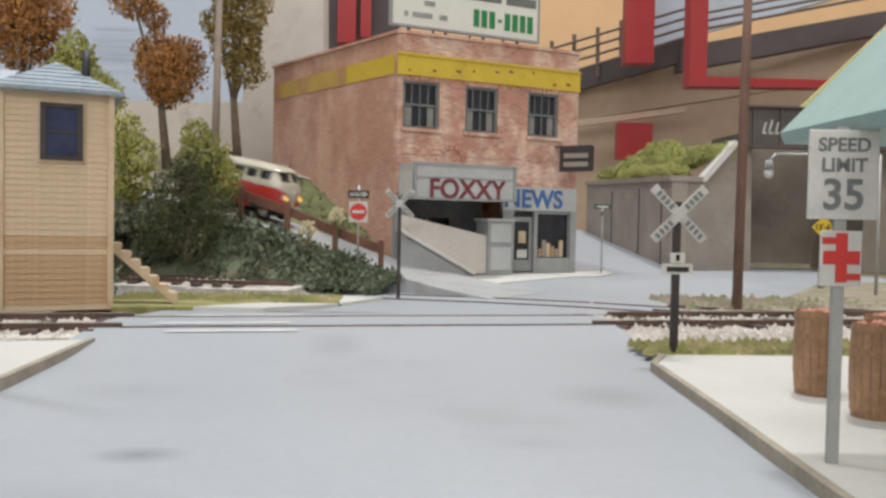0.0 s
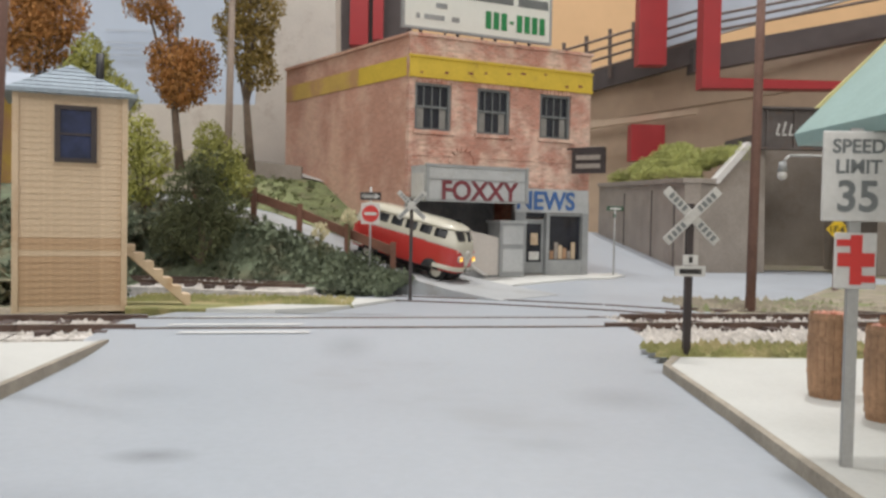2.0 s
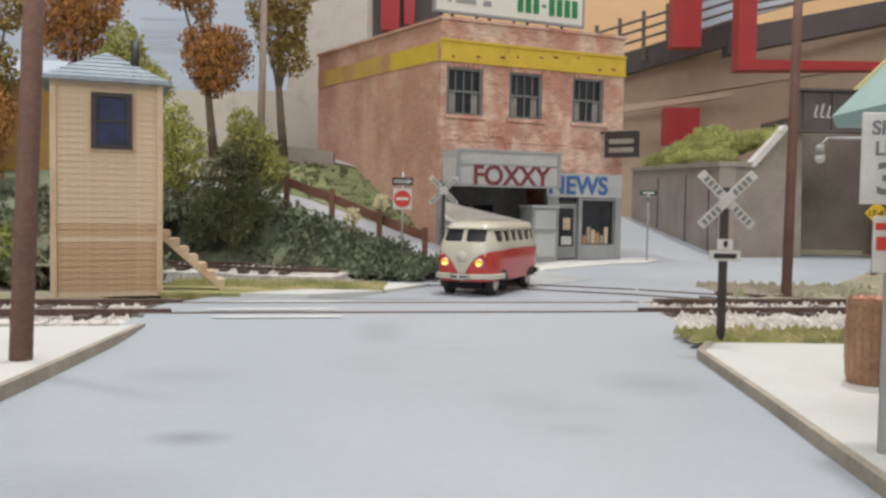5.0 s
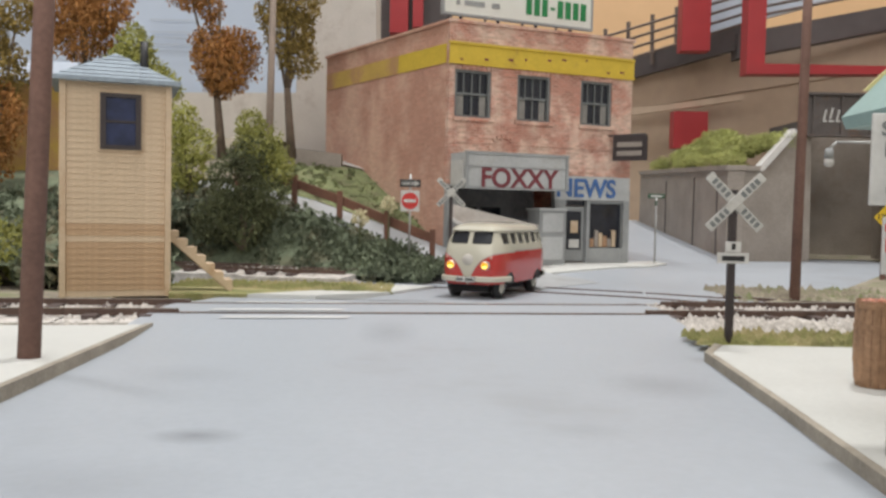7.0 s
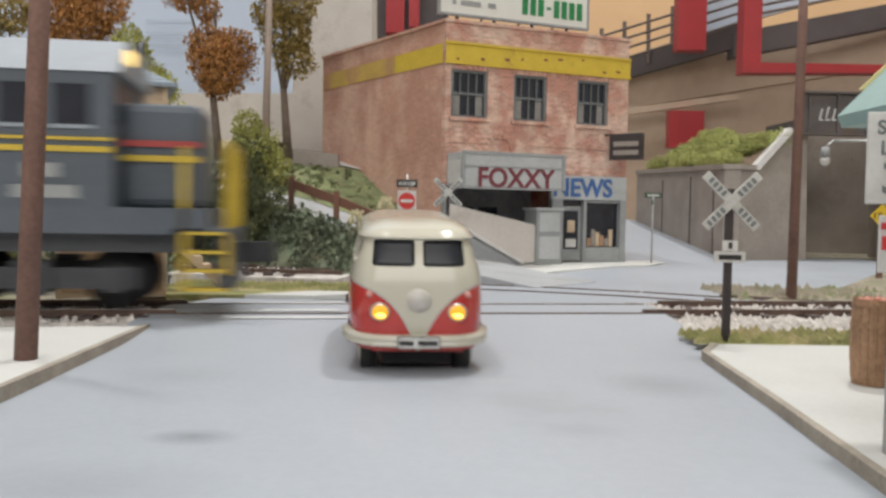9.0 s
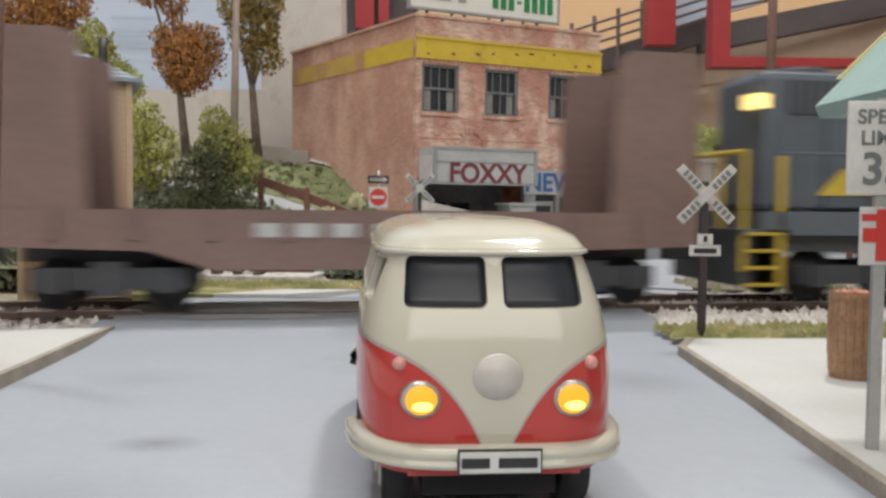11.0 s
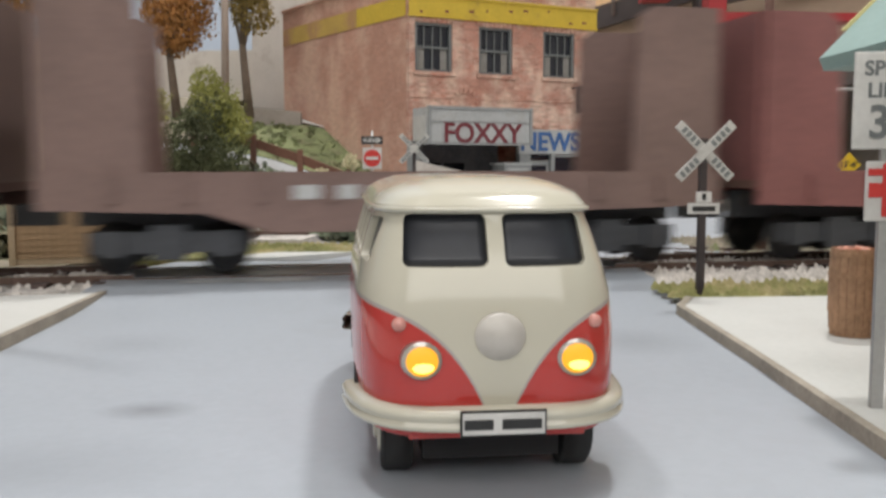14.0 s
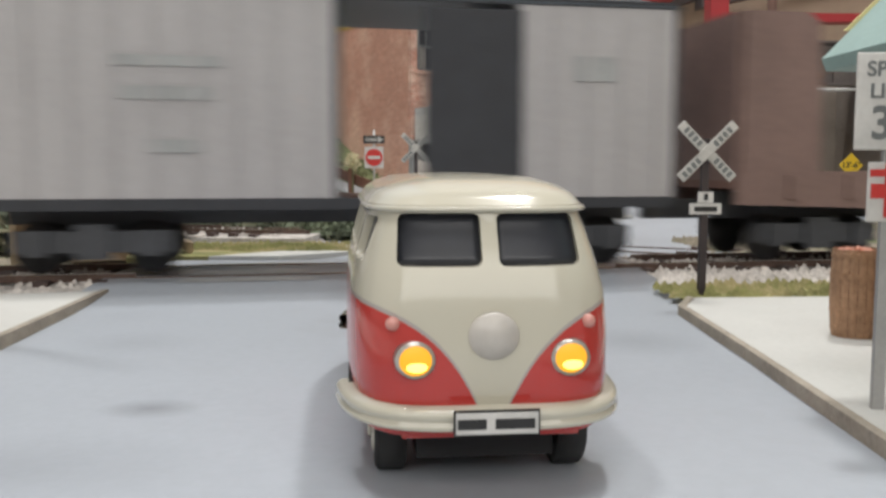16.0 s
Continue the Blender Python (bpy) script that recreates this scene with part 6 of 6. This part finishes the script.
def box_car(L, label):
    t = thing("box_car", 0, 0, 0, 0, label, "freight car", "freight cars")
    d0, d1 = -2.9, -5.9
    for s in (-1, 1):
        for a, b in ((-0.2, d0), (d1, -L + 0.2)):
            w = one("side_panel", M_CARWHITE, t, (a + b) / 2, s * 1.42, 1.2, abs(b - a), 0.08, 3.1)
            for k in range(int(abs(b - a) / 0.6)):
                one("side_rib", M_CARWHITE, w, a - 0.3 - 0.6 * k, s * 1.475, 1.25, 0.07, 0.04, 3.0)
        one("side_sill", M_CARBLACK, t, -L / 2, s * 1.42, 1.02, L - 0.4, 0.1, 0.18)
        one("eave", M_CARBLACK, t, -L / 2, s * 1.42, 4.3, L - 0.4, 0.1, 0.12)
        for x, z, wd, h in ((-1.6, 3.1, 0.7, 0.4), (-8.4, 3.2, 1.6, 0.16), (-8.4, 2.7, 1.3, 0.2), (-8.3, 1.9, 0.8, 0.2)):
            one("lettering_bar", M_GREY, t, x, s * 1.48, z, wd, 0.02, h)
        one("door_post", M_CARBLACK, t, d0 - 0.06, s * 1.42, 1.2, 0.12, 0.1, 3.1)
        one("door_post", M_CARBLACK, t, d1 + 0.06, s * 1.42, 1.2, 0.12, 0.1, 3.1)
    one("door", M_CARBLACK, t, d0 - 0.75, -1.5, 1.2, 1.6, 0.06, 3.0, label="black sliding door half open")
    for x in (-0.16, -L + 0.16):
        one("end_wall", M_CARBLACK, t, x, 0, 1.1, 0.12, 2.85, 3.2)
        one("coupler", M_BLACK, t, x + (0.4 if x > -1 else -0.4), 0, 0.75, 0.7, 0.3, 0.35)
        for k in range(6):
            one("end_rib", M_CARBLACK, t, x + (0.08 if x > -1 else -0.08), 0, 1.4 + 0.48 * k, 0.08, 2.6, 0.16)
    one("floor", M_POLE, t, -L / 2, 0, 1.05, L - 0.4, 2.75, 0.15)
    bm = bmesh.new()
    prism(bm, [(-0.1, -1.5, 4.36), (-0.1, 0, 4.62), (-0.1, 1.5, 4.36), (-0.1, 1.45, 4.3), (-0.1, -1.45, 4.3)], (-L + 0.2, 0, 0))
    part("roof", bm, M_LOCO, t, "blue-grey metal roof")
    one("running_board", M_LOCOTOP, t, -L / 2, 0, 4.62, L - 0.4, 0.5, 0.06)
    one("centre_sill", M_LOCODARK, t, -L / 2, 0, 0.75, L - 1, 0.6, 0.32)
    for x in (-2.0, -L + 2.0):
        truck(t, x)
    return t


BUS = microbus()
TRAIN = [(locomotive(), 0.0), (bulkhead_flat(11.9, M_CARBROWN, "brown bulkhead flat car, empty"), 17.6), (bulkhead_flat(10.7, M_CARRED, "bright red bulkhead flat car, empty"), 31.6),
         (bulkhead_flat(11.5, M_CARMAROON, "maroon bulkhead flat car, empty"), 44.3), (bulkhead_flat(11.3, M_CARBROWN, "dark brown bulkhead flat car, empty"), 57.55), (bulkhead_flat(11.5, M_CARBROWN, "dark brown bulkhead flat car, empty"), 70.5),
         (box_car(11.6, "white box car with open black door"), 84.2), (box_car(11.6, "white box car with open black door"), 97.8)]


def motions():
    BUS.scale = (1.17, 1.11, 1.08)
    # centre of the bus on the ground, heading (0: towards the camera), nose-down pitch
    rows = [(0.0, -6.0, 35.6, 2.42, 64, 10), (0.5, -2.8, 34.1, 1.46, 65, 17), (1.0, -0.5, 33.2, 0.72, 62, 15), (1.5, 0.15, 32.95, 0.52, 61, 13), (2.0, 0.15, 32.95, 0.52, 61, 13), (2.6, 0.25, 32.9, 0.48, 60, 12),
            (3.0, 1.7, 32.3, 0.16, 56, 7), (3.5, 4.05, 31.6, -0.2, 14, 1), (4.0, 3.5, 30.0, -0.29, 6, 0), (4.3, 2.4, 28.9, -0.29, -18, 0), (4.7, 1.75, 27.4, -0.29, -24, 0), (6.0, 1.65, 26.9, -0.29, -24, 0),
            (7.6, 1.65, 26.9, -0.29, -24, 0), (8.0, 1.5, 26.6, -0.29, -24, 0), (8.2, 0.5, 21.6, 0.0, -20, 0), (8.5, -0.75, 19.3, 0.1, -9, 0), (8.7, -0.95, 17.1, 0.14, -2, 0), (8.9, -0.62, 14.8, 0.03, 4, 2.8), (9.0, -0.46, 14.1, -0.02, 5, 2.8),
            (9.2, -0.05, 11.7, -0.05, 5, 1.5), (9.5, 0.45, 8.45, -0.05, 3, 2), (10.0, 0.53, 8.48, -0.05, 2, 2), (10.4, 0.5, 8.45, -0.05, 2, 1.5), (11.5, 0.45, 8.45, -0.05, 4, 0), (15.0, 0.45, 8.45, -0.05, 4, 0), (16.0, 0.40, 8.45, -0.05, 4, 0)]
    walk(BUS, [(t, P(x, y, z, h, p)) for t, x, y, z, h, p in rows])
    ang = math.degrees(math.atan(0.15))
    ca, sa = math.cos(radians(ang)), math.sin(radians(ang))
    for car, off in TRAIN:
        car.scale = (1.11, 1.11, 1.11)
        rows = []
        for t, nose in ((0.0, -14.5), (8.2, -14.5), (8.7, -8.7), (9.0, -4.55), (9.5, 2.45), (10.0, 9.75), (10.2, 12.4), (12.5, 43.6), (16.0, 89.2)):
            f = nose - off
            rows.append((t, P(f * ca, 17.95 + f * sa, 0.28, ang)))
        walk(car, rows)


motions()
